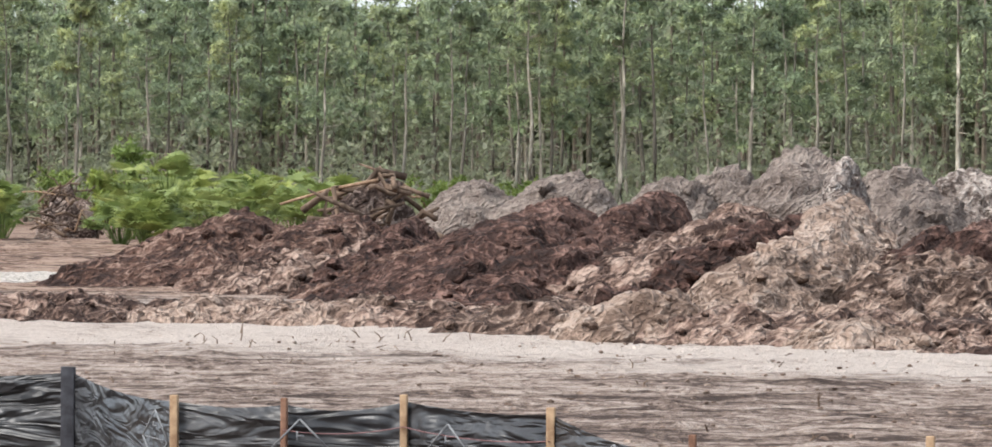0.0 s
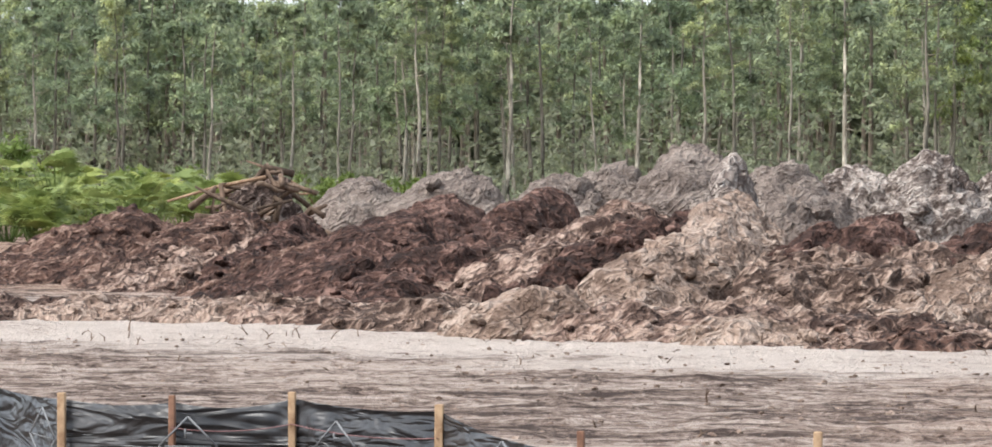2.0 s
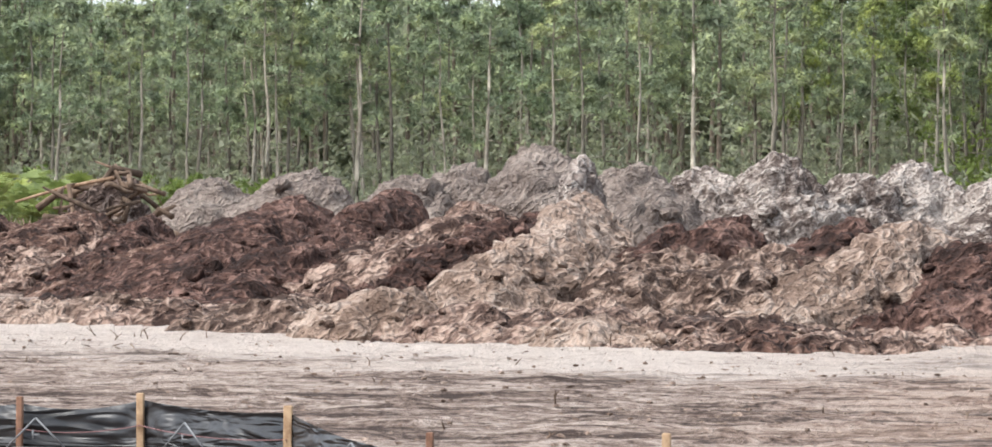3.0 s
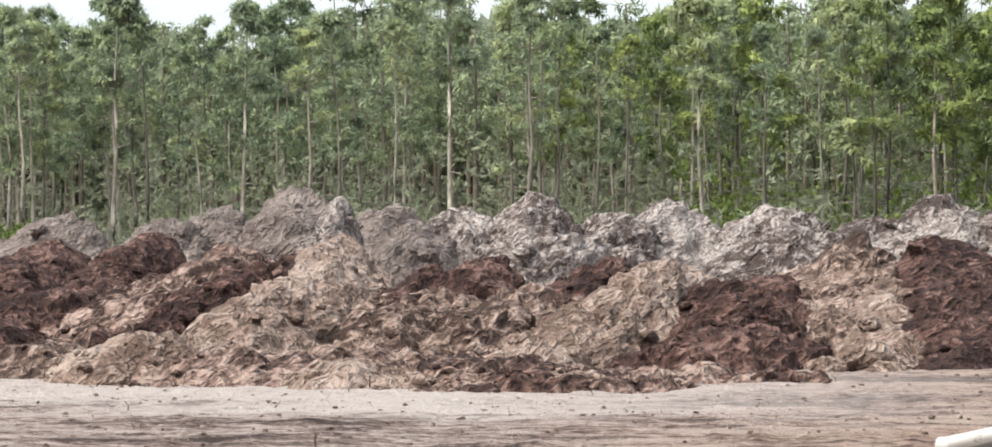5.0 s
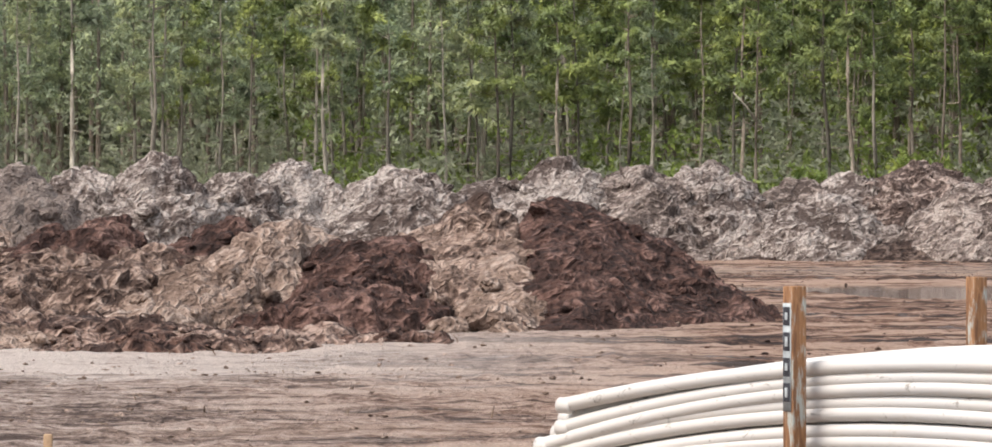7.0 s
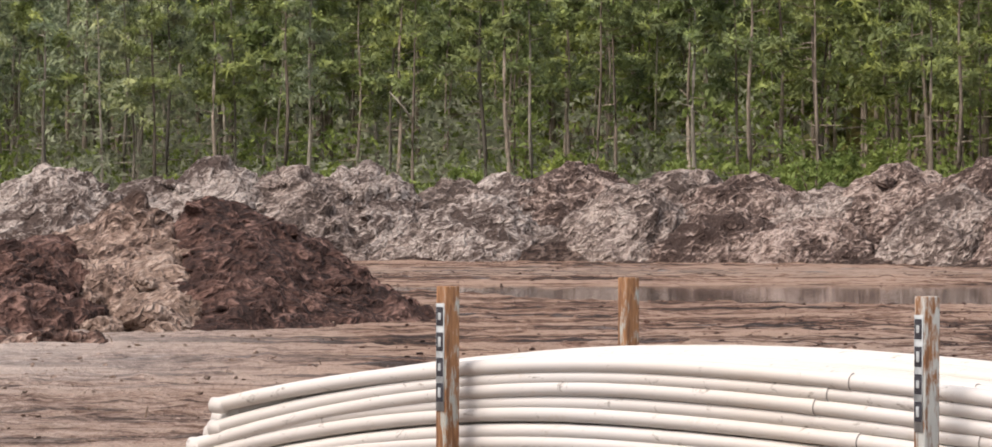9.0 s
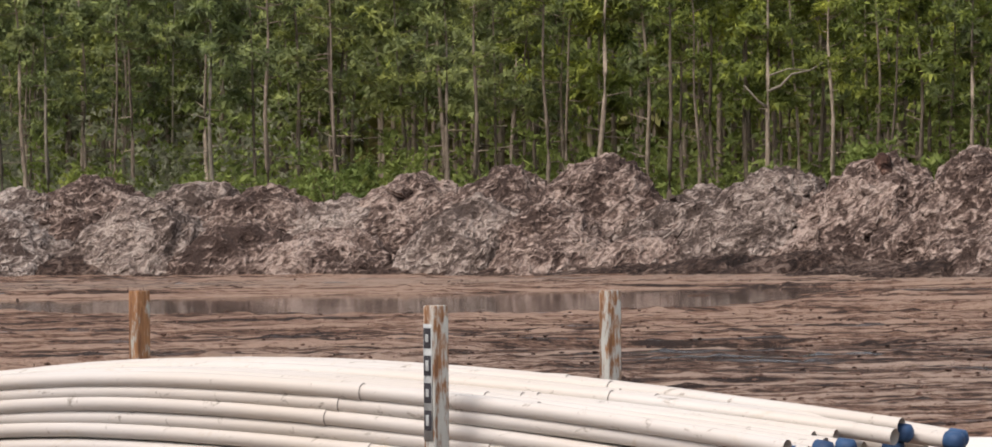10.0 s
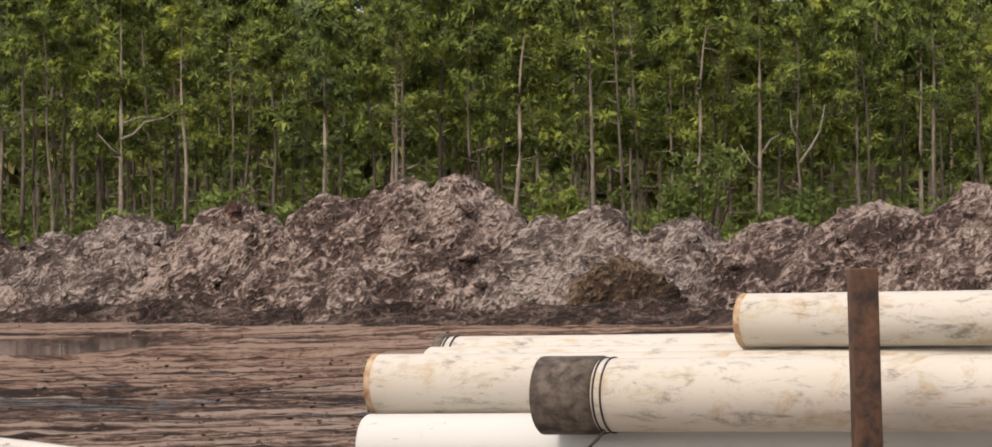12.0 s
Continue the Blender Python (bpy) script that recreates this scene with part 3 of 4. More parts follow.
for i, (label, p, d, e, l, r, m, lump, blunt, out, lean) in enumerate((
        ("brown topsoil heap with reddish roots showing", -1790, 74.0, 33, 3.1, 2.6, M_BROWN, 0.9, 0.1, 0, 0),
        (DARKL, -1620, 73, 42, 2.6, 2.2, M_BROWN, 0.9, 0.15, 0, 0),
        ("small black muck heap on brown soil", -1508, 71.5, 50, 0.9, 0.8, M_DARK, 0.9, 0.2, 0, 0),
        (TANL, -1545, 71.5, 66, 2.0, 1.8, M_MIXED, 1.1, 0.15, 0.3, -0.6),
        (DARKL, -1420, 68, 74, 2.2, 1.9, M_BROWN, 1.0, 0.2, 0, 0),
        (DARKL, -1275, 66, 14, 2.6, 1.7, M_DARK, 0.8, 0.06, 0, -0.4),
        (DARKL, -1118, 62, 8, 1.5, 1.2, M_DARK, 0.8, 0.06, 0, -1.1),
        (TANL, -1120, 60, 74, 1.8, 1.5, M_MIXED, 1.1, 0.2, 0, 0),
        (TANL, -985, 56, 28, 2.2, 1.6, M_MIXED, 1.1, 0.1, -0.3, -0.4),
        ("black and brown muck slumped between sandy heaps", -905, 55.3, 40, 1.2, 1.0, M_DARK, 1.1, 0.3, 0.75, -1.5),
        ("white sand pinnacle on top of a tan heap", -836, 57.6, -48, 0.66, 0.6, M_CHALKY, 0.7, 0.45, -6.2, 0),
        ("steep heap of clean tan sand", -832, 56.4, 14, 1.05, 1.5, M_SANDY, 0.7, 0.12, 0.2, -0.95),
        (TANL, -690, 54.6, 92, 2.0, 2.1, M_TAN, 1.15, 0.15, 0, -0.3),
        (DARKL, -690, 55.4, 60, 1.1, 0.9, M_DARK, 0.9, 0.3, -3.6, -0.5),
        (DARKL, -585, 56, 40, 1.1, 0.75, M_DARK, 0.9, 0.25, -3.6, -0.9),
        (TANL, -500, 54.8, 86, 2.3, 1.8, M_TAN, 1.2, 0.15, 0, -0.4),
        ("dark brown soil band on a sandy heap", -400, 55.5, 52, 1.7, 0.9, M_DARK, 1.0, 0.25, -3.6, -0.6),
        (TANL, -290, 54.8, 48, 1.7, 1.3, M_SANDY, 1.2, 0.14, 0, -0.95),
        (DARKL, -180, 54, 78, 1.75, 1.5, M_DARK, 1.0, 0.35, 0.7, -0.2),
        ("tan sandy heap with loose clods", -18, 55.4, 14, 2.6, 1.6, M_TAN, 1.1, 0.14, -1.2, 0),
        ("chute of clean tan sand between dark heaps", 36, 54.6, 80, 1.05, 1.1, M_SANDY, 0.8, 0.3, 0.5, 0),
        ("dark brown dumped heap with an even loose slope", 98, 55.2, 16, 1.15, 2.75, M_DARK, 0.75, 0.12, 0, 0))):
    heap("soil_heap", label, p, d, e, l, r, m, front=d - toe(p) + out, seed=2 + i, lump=lump, blunt=blunt, lean=lean, clods=26, clod_size=0.085)
heap("sand_spread", "thin spread of white sand on the flat ground", -2125, 78, 143, 3.0, 1.9, M_WHITESAND, front=2.4, back=2.4, seed=55, lump=0.25, blunt=0.8)

# grey heaps behind, and the long spoil berm
GREYL = "grey sandy spoil heap with a rounded top"
for i, (p, d, e, l, r, m) in enumerate((
        (-1420, 88, -8, 2.3, 2.0, M_DULLGREY), (-1275, 87, -22, 2.6, 2.4, M_DULLGREY), (-1100, 87, -14, 2.0, 2.0, M_DULLGREY), (-1020, 88, -29, 2.2, 2.3, M_DULLGREY),
        (-896, 86, -58, 2.4, 2.0, M_DULLGREY), (-760, 86, -30, 2.4, 2.4, M_DULLGREY), (-640, 88, -22, 2.6, 2.6, M_PALEGREY),
        (-510, 88, -45, 2.6, 2.2, M_PALEGREY), (-400, 89, -14, 2.2, 2.2, M_PALEGREY), (-309, 90, -38, 2.4, 2.4, M_PALEGREY), (-134, 90, -26, 2.8, 2.6, M_PALEGREY),
        (20, 96, -14, 2.6, 2.6, M_PALEGREY), (116, 96, -42, 2.6, 2.6, M_PALEGREY), (230, 96, -24, 2.6, 2.6, M_GREY), (340, 97, -30, 2.8, 2.8, M_PALEGREY), (486, 98, -2, 3.0, 3.0, M_GREY),
        (575, 98, -12, 2.4, 2.4, M_PALEGREY), (681, 98, -34, 2.8, 2.8, M_GREYBROWN), (848, 98, -24, 2.8, 2.8, M_GREY), (956, 97, -22, 2.6, 2.6, M_GREYBROWN),
        (1090, 96, 5, 2.6, 2.6, M_GREY), (1190, 96, -36, 2.8, 2.8, M_GREYBROWN), (1340, 95, -46, 3.0, 2.4, M_GREYBROWN), (1490, 94, -56, 3.4, 2.6, M_GREYBROWN),
        (1640, 92, -6, 2.6, 2.6, M_GREY), (1760, 91, -42, 2.8, 2.6, M_GREY), (1925, 90, -54, 3.0, 2.8, M_GREYBROWN), (2090, 88, -70, 3.2, 2.6, M_GREYBROWN),
        (2200, 87, -92, 3.2, 2.8, M_GREYBROWN), (2290, 87, -100, 3.2, 2.6, M_GREYBROWN), (2420, 86, -30, 2.6, 2.2, M_GREY), (2504, 86, -50, 2.6, 2.2, M_GREY),
        (2630, 86, -26, 2.6, 2.6, M_GREY), (2780, 86, -30, 2.8, 2.8, M_GREYBROWN), (2944, 85, -54, 3.0, 2.8, M_GREYBROWN), (3112, 84, -75, 3.2, 3.0, M_GREYBROWN), (3280, 84, -50, 3.0, 3.0, M_GREYBROWN))):
    heap("spoil_heap", GREYL if m is not M_GREYBROWN else "grey-brown clumpy spoil heap with rounded top", p, d, e, l, r, m, front=2.6, back=1.3, seed=100 + i, lump=1.15, cell=0.064, blunt=0.35, group="spoil berm heaps", clods=9, clod_size=0.12, settle=0.02)

# lower shoulders that close the berm along its front
for i, p in enumerate(range(230, 3300, 170)):
    d = 97.0 - 11.5 * max(0, (p - 300) / 2900)
    m = (M_GREY, M_GREYBROWN, M_GREYBROWN)[i % 3] if p > 600 else (M_PALEGREY, M_GREY)[i % 2]
    heap("spoil_heap", "low grey-brown shoulder of the spoil berm", p + 40 * math.sin(i * 2.3), d - 0.9, 18 + 26 * math.sin(i * 1.7), 2.1, 2.2, m, front=2.0, back=1.2, seed=150 + i, lump=1.1, cell=0.064, blunt=0.4, group="spoil berm heaps")
for i, p in enumerate(range(565, 3250, 125)):
    d = float(np.interp(p, [230, 486, 1090, 1490, 1925, 2290, 2630, 3112], [96, 98, 96, 94, 90, 87, 86, 84])) - 3.6
    heap("spoil_ridge", "low dark wet soil along the foot of the berm", p, d, (EYE_Z - 0.45 - 0.12 * math.sin(i * 2.1)) * F / d, 2.3, 2.3, M_WETFOOT, front=0.9, back=1.5, seed=220 + i, lump=0.5, cell=0.11, blunt=0.6, group="scraped ridges")
heap("spoil_heap", "small rust-brown heap dumped against the grey berm", 2540, 83.9, 16, 1.6, 1.6, M_OLIVE, front=1.6, back=1.2, seed=190, lump=1.1, blunt=0.15)
heap("spoil_heap", "small rust-brown heap on top of the berm", 1925, 89.5, -60, 0.8, 0.7, M_BROWN, front=0.8, back=1, seed=191, lump=0.6)

# ------------------------------------------------------------ woods
def leaf_cloud(centres, sizes, blades, rng, width=0.22, up=0.25):
    """Tufts of narrow triangles round centres; vertices and faces as arrays."""
    n = len(centres)
    dirs = rng.normal(size=(n, blades, 3))
    dirs[:, :, 2] += up
    dirs /= np.linalg.norm(dirs, axis=2)[:, :, None]
    side = np.cross(dirs, rng.normal(size=(n, blades, 3)))
    side /= np.linalg.norm(side, axis=2)[:, :, None] + 1e-9
    L = (sizes[:, None] * rng.uniform(0.6, 1.15, (n, blades)))[:, :, None]
    c = centres[:, None, :]
    a = c + dirs * L * 0.12 - side * L * width * 0.5
    b = c + dirs * L * 0.12 + side * L * width * 0.5
    t = c + dirs * L
    return np.stack([a, b, t], 2).reshape(-1, 3)


def tri_mesh(name, pts):
    me = bpy.data.meshes.new(name)
    f = np.arange(len(pts)).reshape(-1, 3)
    me.from_pydata(pts.tolist(), [], f.tolist())
    return me


def needle_tufts(centres, axes, sizes, rng, scales=8, spikes=15):
    """Needle tufts: a dome of drooping needle bunches with a spiky rim, one at each shoot's tip."""
    n = len(centres)
    c, R = centres[:, None, :], sizes[:, None, None]
    ax = axes / np.linalg.norm(axes, axis=1)[:, None]
    tri = []
    for count, low, kind in ((scales, -0.15, 0), (spikes, -0.35, 1)):
        d = rng.normal(size=(n, count, 3))
        d /= np.linalg.norm(d, axis=2)[:, :, None]
        along = (d * ax[:, None, :]).sum(2, keepdims=True)
        d = d + ax[:, None, :] * (np.where(along < low, 2 * (low - along), 0))
        d /= np.linalg.norm(d, axis=2)[:, :, None]
        side = np.cross(d, ax[:, None, :]) + 0.35 * rng.normal(size=d.shape)
        side /= np.linalg.norm(side, axis=2)[:, :, None] + 1e-9
        fall = np.cross(side, d)
        fall *= -np.sign((fall * ax[:, None, :]).sum(2, keepdims=True) + 1e-9)
        u = rng.uniform(0.75, 1.25, (n, count, 1)) * R
        if kind == 0:
            a, b, t = c + d * u * 0.55 - side * u * 0.2, c + d * u * 0.55 + side * u * 0.2, c + d * u * 0.8 + fall * u * 0.7
        else:
            a, b, t = c + d * u * 0.2 - side * u * 0.1, c + d * u * 0.2 + side * u * 0.1, c + d * u * 1.3
        tri.append(np.stack([a, b, t], 2).reshape(-1, 3))
    return np.concatenate(tri)


def pine_shape(rng, height, bare, spread, limbs, size, scales):
    """Trunk and branch meshes and crown points for one slash pine."""
    bm, arms = bmesh.new(), bmesh.new()
    bend = rng.uniform(-0.35, 0.35, 2)
    r0 = 0.0086 * height * rng.uniform(0.7, 1.15)

    def axis(z):
        s = z / height
        return Vector((bend[0] * s * s * 1.5 + 0.08 * math.sin(z * 0.9 + bend[1] * 9), bend[1] * s * s * 1.5, z))
    zs = np.linspace(-0.3, height * 0.97, 12)
    tube(bm, [axis(z) for z in zs], [r0 * (1.15 - 0.95 * max(z, 0) / height) for z in zs], 7)
    cs, ax = [], []
    for k in range(limbs):
        s = bare + (1 - bare) * (rng.uniform(0, 1) ** 0.8 if k > 3 else 0.9 + 0.1 * k / 3)
        z = height * min(s, 0.985)
        ang = rng.uniform(0, math.tau)
        top = (s - bare) / (1 - bare)
        reach = spread * (1.05 - 0.72 * top ** 2.0) * rng.uniform(0.45, 1.1) * (0.6 + 0.4 * min(1, top * 4))
        rise = reach * rng.uniform(0.0, 0.6)
        base = axis(z)
        out = Vector((math.cos(ang), math.sin(ang), 0))
        tip = base + out * reach + Vector((0, 0, rise))
        knee = base.lerp(tip, 0.55) + Vector((0, 0, -0.12 * reach))
        tube(arms, [base, knee, tip], [r0 * 0.24, r0 * 0.15, r0 * 0.06], 4, False)
        cs.append(np.array(tip))
        ax.append(np.array(out) * 0.6 + np.array([0, 0, 1.0]))
        for j in range(rng.integers(3, 7)):               # shoots fork off the outer half of the limb
            w = rng.uniform(0.45, 1.0)
            b = base.lerp(tip, w)
            off = rng.normal(size=3) * np.array([0.3, 0.3, 0.16]) * min(1.0, reach)
            off[2] += 0.1
            cs.append(np.array(b) + off)
            ax.append(off * 0.8 + np.array(out) * 0.25 + np.array([0, 0, 0.55]))
    for k in range(6):     # dead stubs below the crown
        z = height * rng.uniform(bare * 0.4, bare)
        ang = rng.uniform(0, math.tau)
        b = axis(z)
        ln = rng.uniform(0.3, 1.1)
        tube(arms, [b, b + Vector((math.cos(ang) * ln, math.sin(ang) * ln, rng.uniform(-0.1, 0.35)))], [0.03, 0.012], 4, False)
    cs, ax = np.array(cs), np.array(ax)
    return bm, arms, needle_tufts(cs, ax, size * rng.uniform(0.7, 1.25, len(cs)), rng, scales)


rng = np.random.default_rng(7)
PINES = []
PINE_H = (11.0, 12.0, 12.5, 13.0, 13.5, 11.5, 12.8, 10.5, 14.0, 13.0, 12.0, 13.5)
for k in range(12):
    hgt = PINE_H[k]
    bm, arms, pts = pine_shape(rng, hgt, (0.42, 0.38, 0.38, 0.42, 0.44, 0.36, 0.46, 0.34, 0.37, 0.66, 0.62, 0.55)[k], (1.4, 1.9, 1.3, 1.8, 1.6, 1.35, 1.5, 1.3, 2.0, 1.4, 1.5, 1.4)[k],
                               (24, 27, 25, 27, 26, 26, 23, 26, 28, 19, 20, 22)[k], 0.4 if k in (1, 3, 6, 8, 10) else 0.31, 12 if k in (1, 3, 6, 8, 10) else 8)
    root = new("pine_tree")
    tagged(root, "tall thin pine with bare grey trunk and tufted crown", "tree", "woodland pines")
    part("trunk", bm, M_BARK, root)
    tagged(part("branchwork", arms, M_BARK, root), kind="stuff")
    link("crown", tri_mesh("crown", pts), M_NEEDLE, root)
    PINES.append(root)


def edge_distance(p):
    """How far the wood's edge is at bearing p."""
    return float(np.interp(p, [-2600, -500, 500, 1300, 2200, 3400], [212, 205, 190, 168, 152, 146]))


def crown_top(p):
    """How high the tree tops reach over eye level at bearing p, as a bearing."""
    return float(np.interp(p, [-2300, -2000, -1950, -1880, -1640, -1560, -1480, -1300, -1266, -1200, -1100, -1060, -1000, -920, -820, -700, -600, -480, -400, -330, -200, -140, -80, 450, 650, 1300, 2500, 3400],
                           [306, 312, 285, 318, 318, 282, 320, 330, 295, 364, 358, 298, 312, 334, 364, 358, 368, 364, 325, 368, 372, 340, 368, 368, 378, 412, 410, 384]))


FRONT = (-2146, -2046, -1930, -1801, -1660, -1530, -1454, -1439, -1326, -1311, -1185, -1130, -1048, -985, -879, -741, -656, -530, -377, -259, -159, -68, 108, 223, 422, 574,
         611, 713, 863, 953, 1060, 1238, 1285, 1396, 1477, 1588, 1636, 1743, 1850, 1935, 2063, 2179, 2188, 2364, 2492, 2540, 2646, 2754, 2814, 2910, 3029, 3120)
seats = [(p, edge_distance(p) + 2 * math.sin(p), k) for k, p in enumerate(FRONT)]
tries = 0
while len(seats) < 400:
    p = rng.uniform(-2500, 3420)
    depth = 3 + 42 * rng.uniform() ** 1.2
    d = edge_distance(p) + depth
    x, y = spot(p, d)
    tries += 1
    if tries < 6000 and any(math.hypot(x - spot(a, b)[0], y - spot(a, b)[1]) < 1.9 for a, b, _ in seats):
        continue
    seats.append((p, d, len(seats)))
for i, (p, d, k) in enumerate(seats):
    x, y = spot(p, d)
    v = PINES[(1, 3, 6, 8, 1, 0, 8)[(k * 5 + k // 7) % 7]] if p > -100 + 400 * math.sin(k * 1.7) else PINES[(2, 5, 7, 0, 4)[(k * 3 + k // 5) % 5]]
    if i < len(FRONT):
        v = PINES[9 + i % 3]
    s = (EYE_Z + crown_top(p) * d / F) * rng.uniform(0.84, 1.07) / PINE_H[PINES.index(v)]
    m = pose(x, y, 0, rng.uniform(-1.5, 1.5), rng.uniform(-1.5, 1.5), rng.uniform(0, 360)) @ Matrix.Diagonal((s, s, s, 1))
    o = copy_thing(v, m)
    o.scale = (s, s, s)
    tint = p + 350 * rng.normal()
    if tint > 500:
        for c in o.children:
            if not c.name.startswith("crown"):
                c.material_slots[0].link = "OBJECT"
                c.material_slots[0].material = M_BARKBROWN
    # leftmost crowns take the needles paled for haze
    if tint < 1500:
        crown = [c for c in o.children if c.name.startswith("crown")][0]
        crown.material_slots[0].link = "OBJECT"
        crown.material_slots[0].material = M_HAZEPINE if tint < -100 else M_MID
for v in PINES:
    for o in (*v.children, v):
        bpy.data.objects.remove(o)

# the wood further in: joined, uncountable
def far_woods():
    pts, pale, trunk = [], [], bmesh.new()
    for k in range(400):
        p = rng.uniform(-2700, 3600)
        d = edge_distance(p) + rng.uniform(30, 75)
        x, y = spot(p, d)
        hgt = EYE_Z + crown_top(p) * d / F * rng.uniform(0.86, 1.02)
        tube(trunk, [(x, y, -0.3), (x + rng.uniform(-.3, .3), y, hgt)], [0.2, 0.06], 5, False)
        n = 80
        z = rng.uniform(0.34, 1.0, n) ** 0.85
        rad = 2.4 * (1.1 - 0.8 * z) * np.sqrt(rng.uniform(0, 1, n))
        a = rng.uniform(0, math.tau, n)
        c = np.stack([x + rad * np.cos(a), y + rad * np.sin(a), z * hgt], 1)
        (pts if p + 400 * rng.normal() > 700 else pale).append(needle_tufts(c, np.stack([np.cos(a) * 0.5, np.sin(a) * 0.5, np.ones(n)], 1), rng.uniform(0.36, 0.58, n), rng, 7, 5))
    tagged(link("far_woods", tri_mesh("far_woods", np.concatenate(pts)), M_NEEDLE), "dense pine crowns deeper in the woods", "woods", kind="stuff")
    tagged(link("hazy_far_woods", tri_mesh("hazy_far_woods", np.concatenate(pale)), M_HAZEPINE), "pine crowns deeper in the woods, coloured pale for haze", "woods", kind="stuff")
    tagged(part("far_trunks", trunk, M_BARKBROWN, None), "thin grey trunks deeper in the woods", "woods", kind="stuff")


far_woods()


def understory():
    # the left-hand brush is coloured grey-green to stand in for haze
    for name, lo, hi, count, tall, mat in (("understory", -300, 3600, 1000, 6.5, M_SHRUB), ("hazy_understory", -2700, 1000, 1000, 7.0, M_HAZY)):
        pts = []
        for k in range(count):
            p = rng.uniform(lo, hi)
            d = edge_distance(p) + rng.uniform(-3, 60)
            x, y = spot(p, d)
            n = 24
            hgt = rng.uniform(1.0, tall) if d > edge_distance(p) + 8 else rng.uniform(1.0, 3.0)
            w = rng.uniform(0.6, 1.4)
            c = np.stack([x + rng.normal(0, w, n), y + rng.normal(0, w, n), hgt * rng.uniform(0.1, 1, n)], 1)
            pts.append(leaf_cloud(c, rng.uniform(0.25, 0.5, n), 6, rng, 0.5))
        tagged(link(name, tri_mesh(name, np.concatenate(pts)), mat), "green saplings and brush between the pines", "undergrowth", kind="stuff")
    # the wood's far side, a deep belt of foliage
    n = 30000
    ps = rng.uniform(-2900, 3800, n)
    ds = np.array([edge_distance(p) for p in ps]) + rng.uniform(75, 105, n)
    tops = np.array([crown_top(p) for p in ps]) * 0.96 * ds / F
    c = np.stack([ds * np.sin(ps / F), ds * np.cos(ps / F), rng.uniform(0, 1, n) ** 1.15 * tops], 1)
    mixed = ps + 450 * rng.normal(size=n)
    # towards the left the belt's colour is greyed and lightened as painted haze
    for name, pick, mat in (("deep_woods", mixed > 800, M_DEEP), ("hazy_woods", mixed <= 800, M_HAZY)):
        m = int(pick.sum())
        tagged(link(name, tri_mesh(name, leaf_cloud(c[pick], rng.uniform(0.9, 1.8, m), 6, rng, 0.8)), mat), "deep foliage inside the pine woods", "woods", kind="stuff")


understory()


def shrub(p, d, w, h, material, label):
    x, y = spot(p, d)
    root = new("shrub")
    bm = bmesh.new()
    for k in range(7):
        a = rng.uniform(0, math.tau)
        tube(bm, [(0, 0, -0.1), (0.25 * w * math.cos(a), 0.25 * w * math.sin(a), h * 0.45), (0.5 * w * math.cos(a), 0.5 * w * math.sin(a), h * rng.uniform(0.7, 0.95))], [0.05, 0.03, 0.012], 5, False)
    tagged(part("stem", bm, M_DEADWOOD, root), kind="stuff")
    cs = []
    for k in range(16):
        a, r, z = rng.uniform(0, math.tau), math.sqrt(rng.uniform()) * w * 0.5, rng.uniform(0.3, 0.95) * h
        for j in range(13):
            cs.append(np.array([r * math.cos(a), r * math.sin(a), z]) + rng.normal(size=3) * np.array([w, w, h * 0.7]) * 0.1)
    cs = np.array(cs)
    link("leaves", tri_mesh("leaves", leaf_cloud(cs, rng.uniform(0.18, 0.36, len(cs)), 9, rng, 0.45)), material, root)
    root.location = (x, y, 0)
    tagged(root, label, "shrub", "edge shrubs")


for p, e, w, h in ((1060, -75, 110, 85), (1180, -65, 100, 70), (1760, -40, 80, 60), (2664, -130, 110, 110), (2434, -85, 70, 70), (2600, -70, 90, 60), (2800, -60, 80, 60), (1290, -30, 80, 50),
                   (680, -50, 80, 40), (500, -20, 70, 50), (60, -10, 60, 40), (-300, -30, 80, 40), (-150, 0, 80, 50), (350, -10, 60, 40), (1500, -30, 80, 50), (1900, -70, 90, 60), (2050, -60, 90, 60),
                   (3050, -80, 90, 80), (-1340, -5, 90, 60), (-1480, -10, 90, 60), (860, -40, 80, 60), (-2060, -20, 120, 80), (-1750, -30, 120, 90)):
    d = edge_distance(p) - 6
    shrub(p, d, w * d / F, high(e, d), M_BUSH, "leafy green shrub at the edge of the woods")

for p, e, w in ((-1945, -58, 85), (-1900, -30, 60), (-1990, -14, 60), (-2172, 12, 80)):
    shrub(p, 146, w * 146 / F, high(e, 146), M_BUSH, "bright green broad-leaved shrub behind palmettos")

# ------------------------------------------------------------ pipe rack
def sq_post(name, label, p, d, height, size, turn, material, lean=0.0):
    x, y = spot(p, d)
    root = new(name)
    root.matrix_world = pose(x, y, 0, 0, lean, turn)
    bm = bmesh.new()
    box(bm, (size, size, height + 0.1), Matrix.Translation((0, 0, height / 2 - 0.05)), 0.006)
    part("tube", bm, material, root)
    return tagged(root, label, "post", "rack posts")


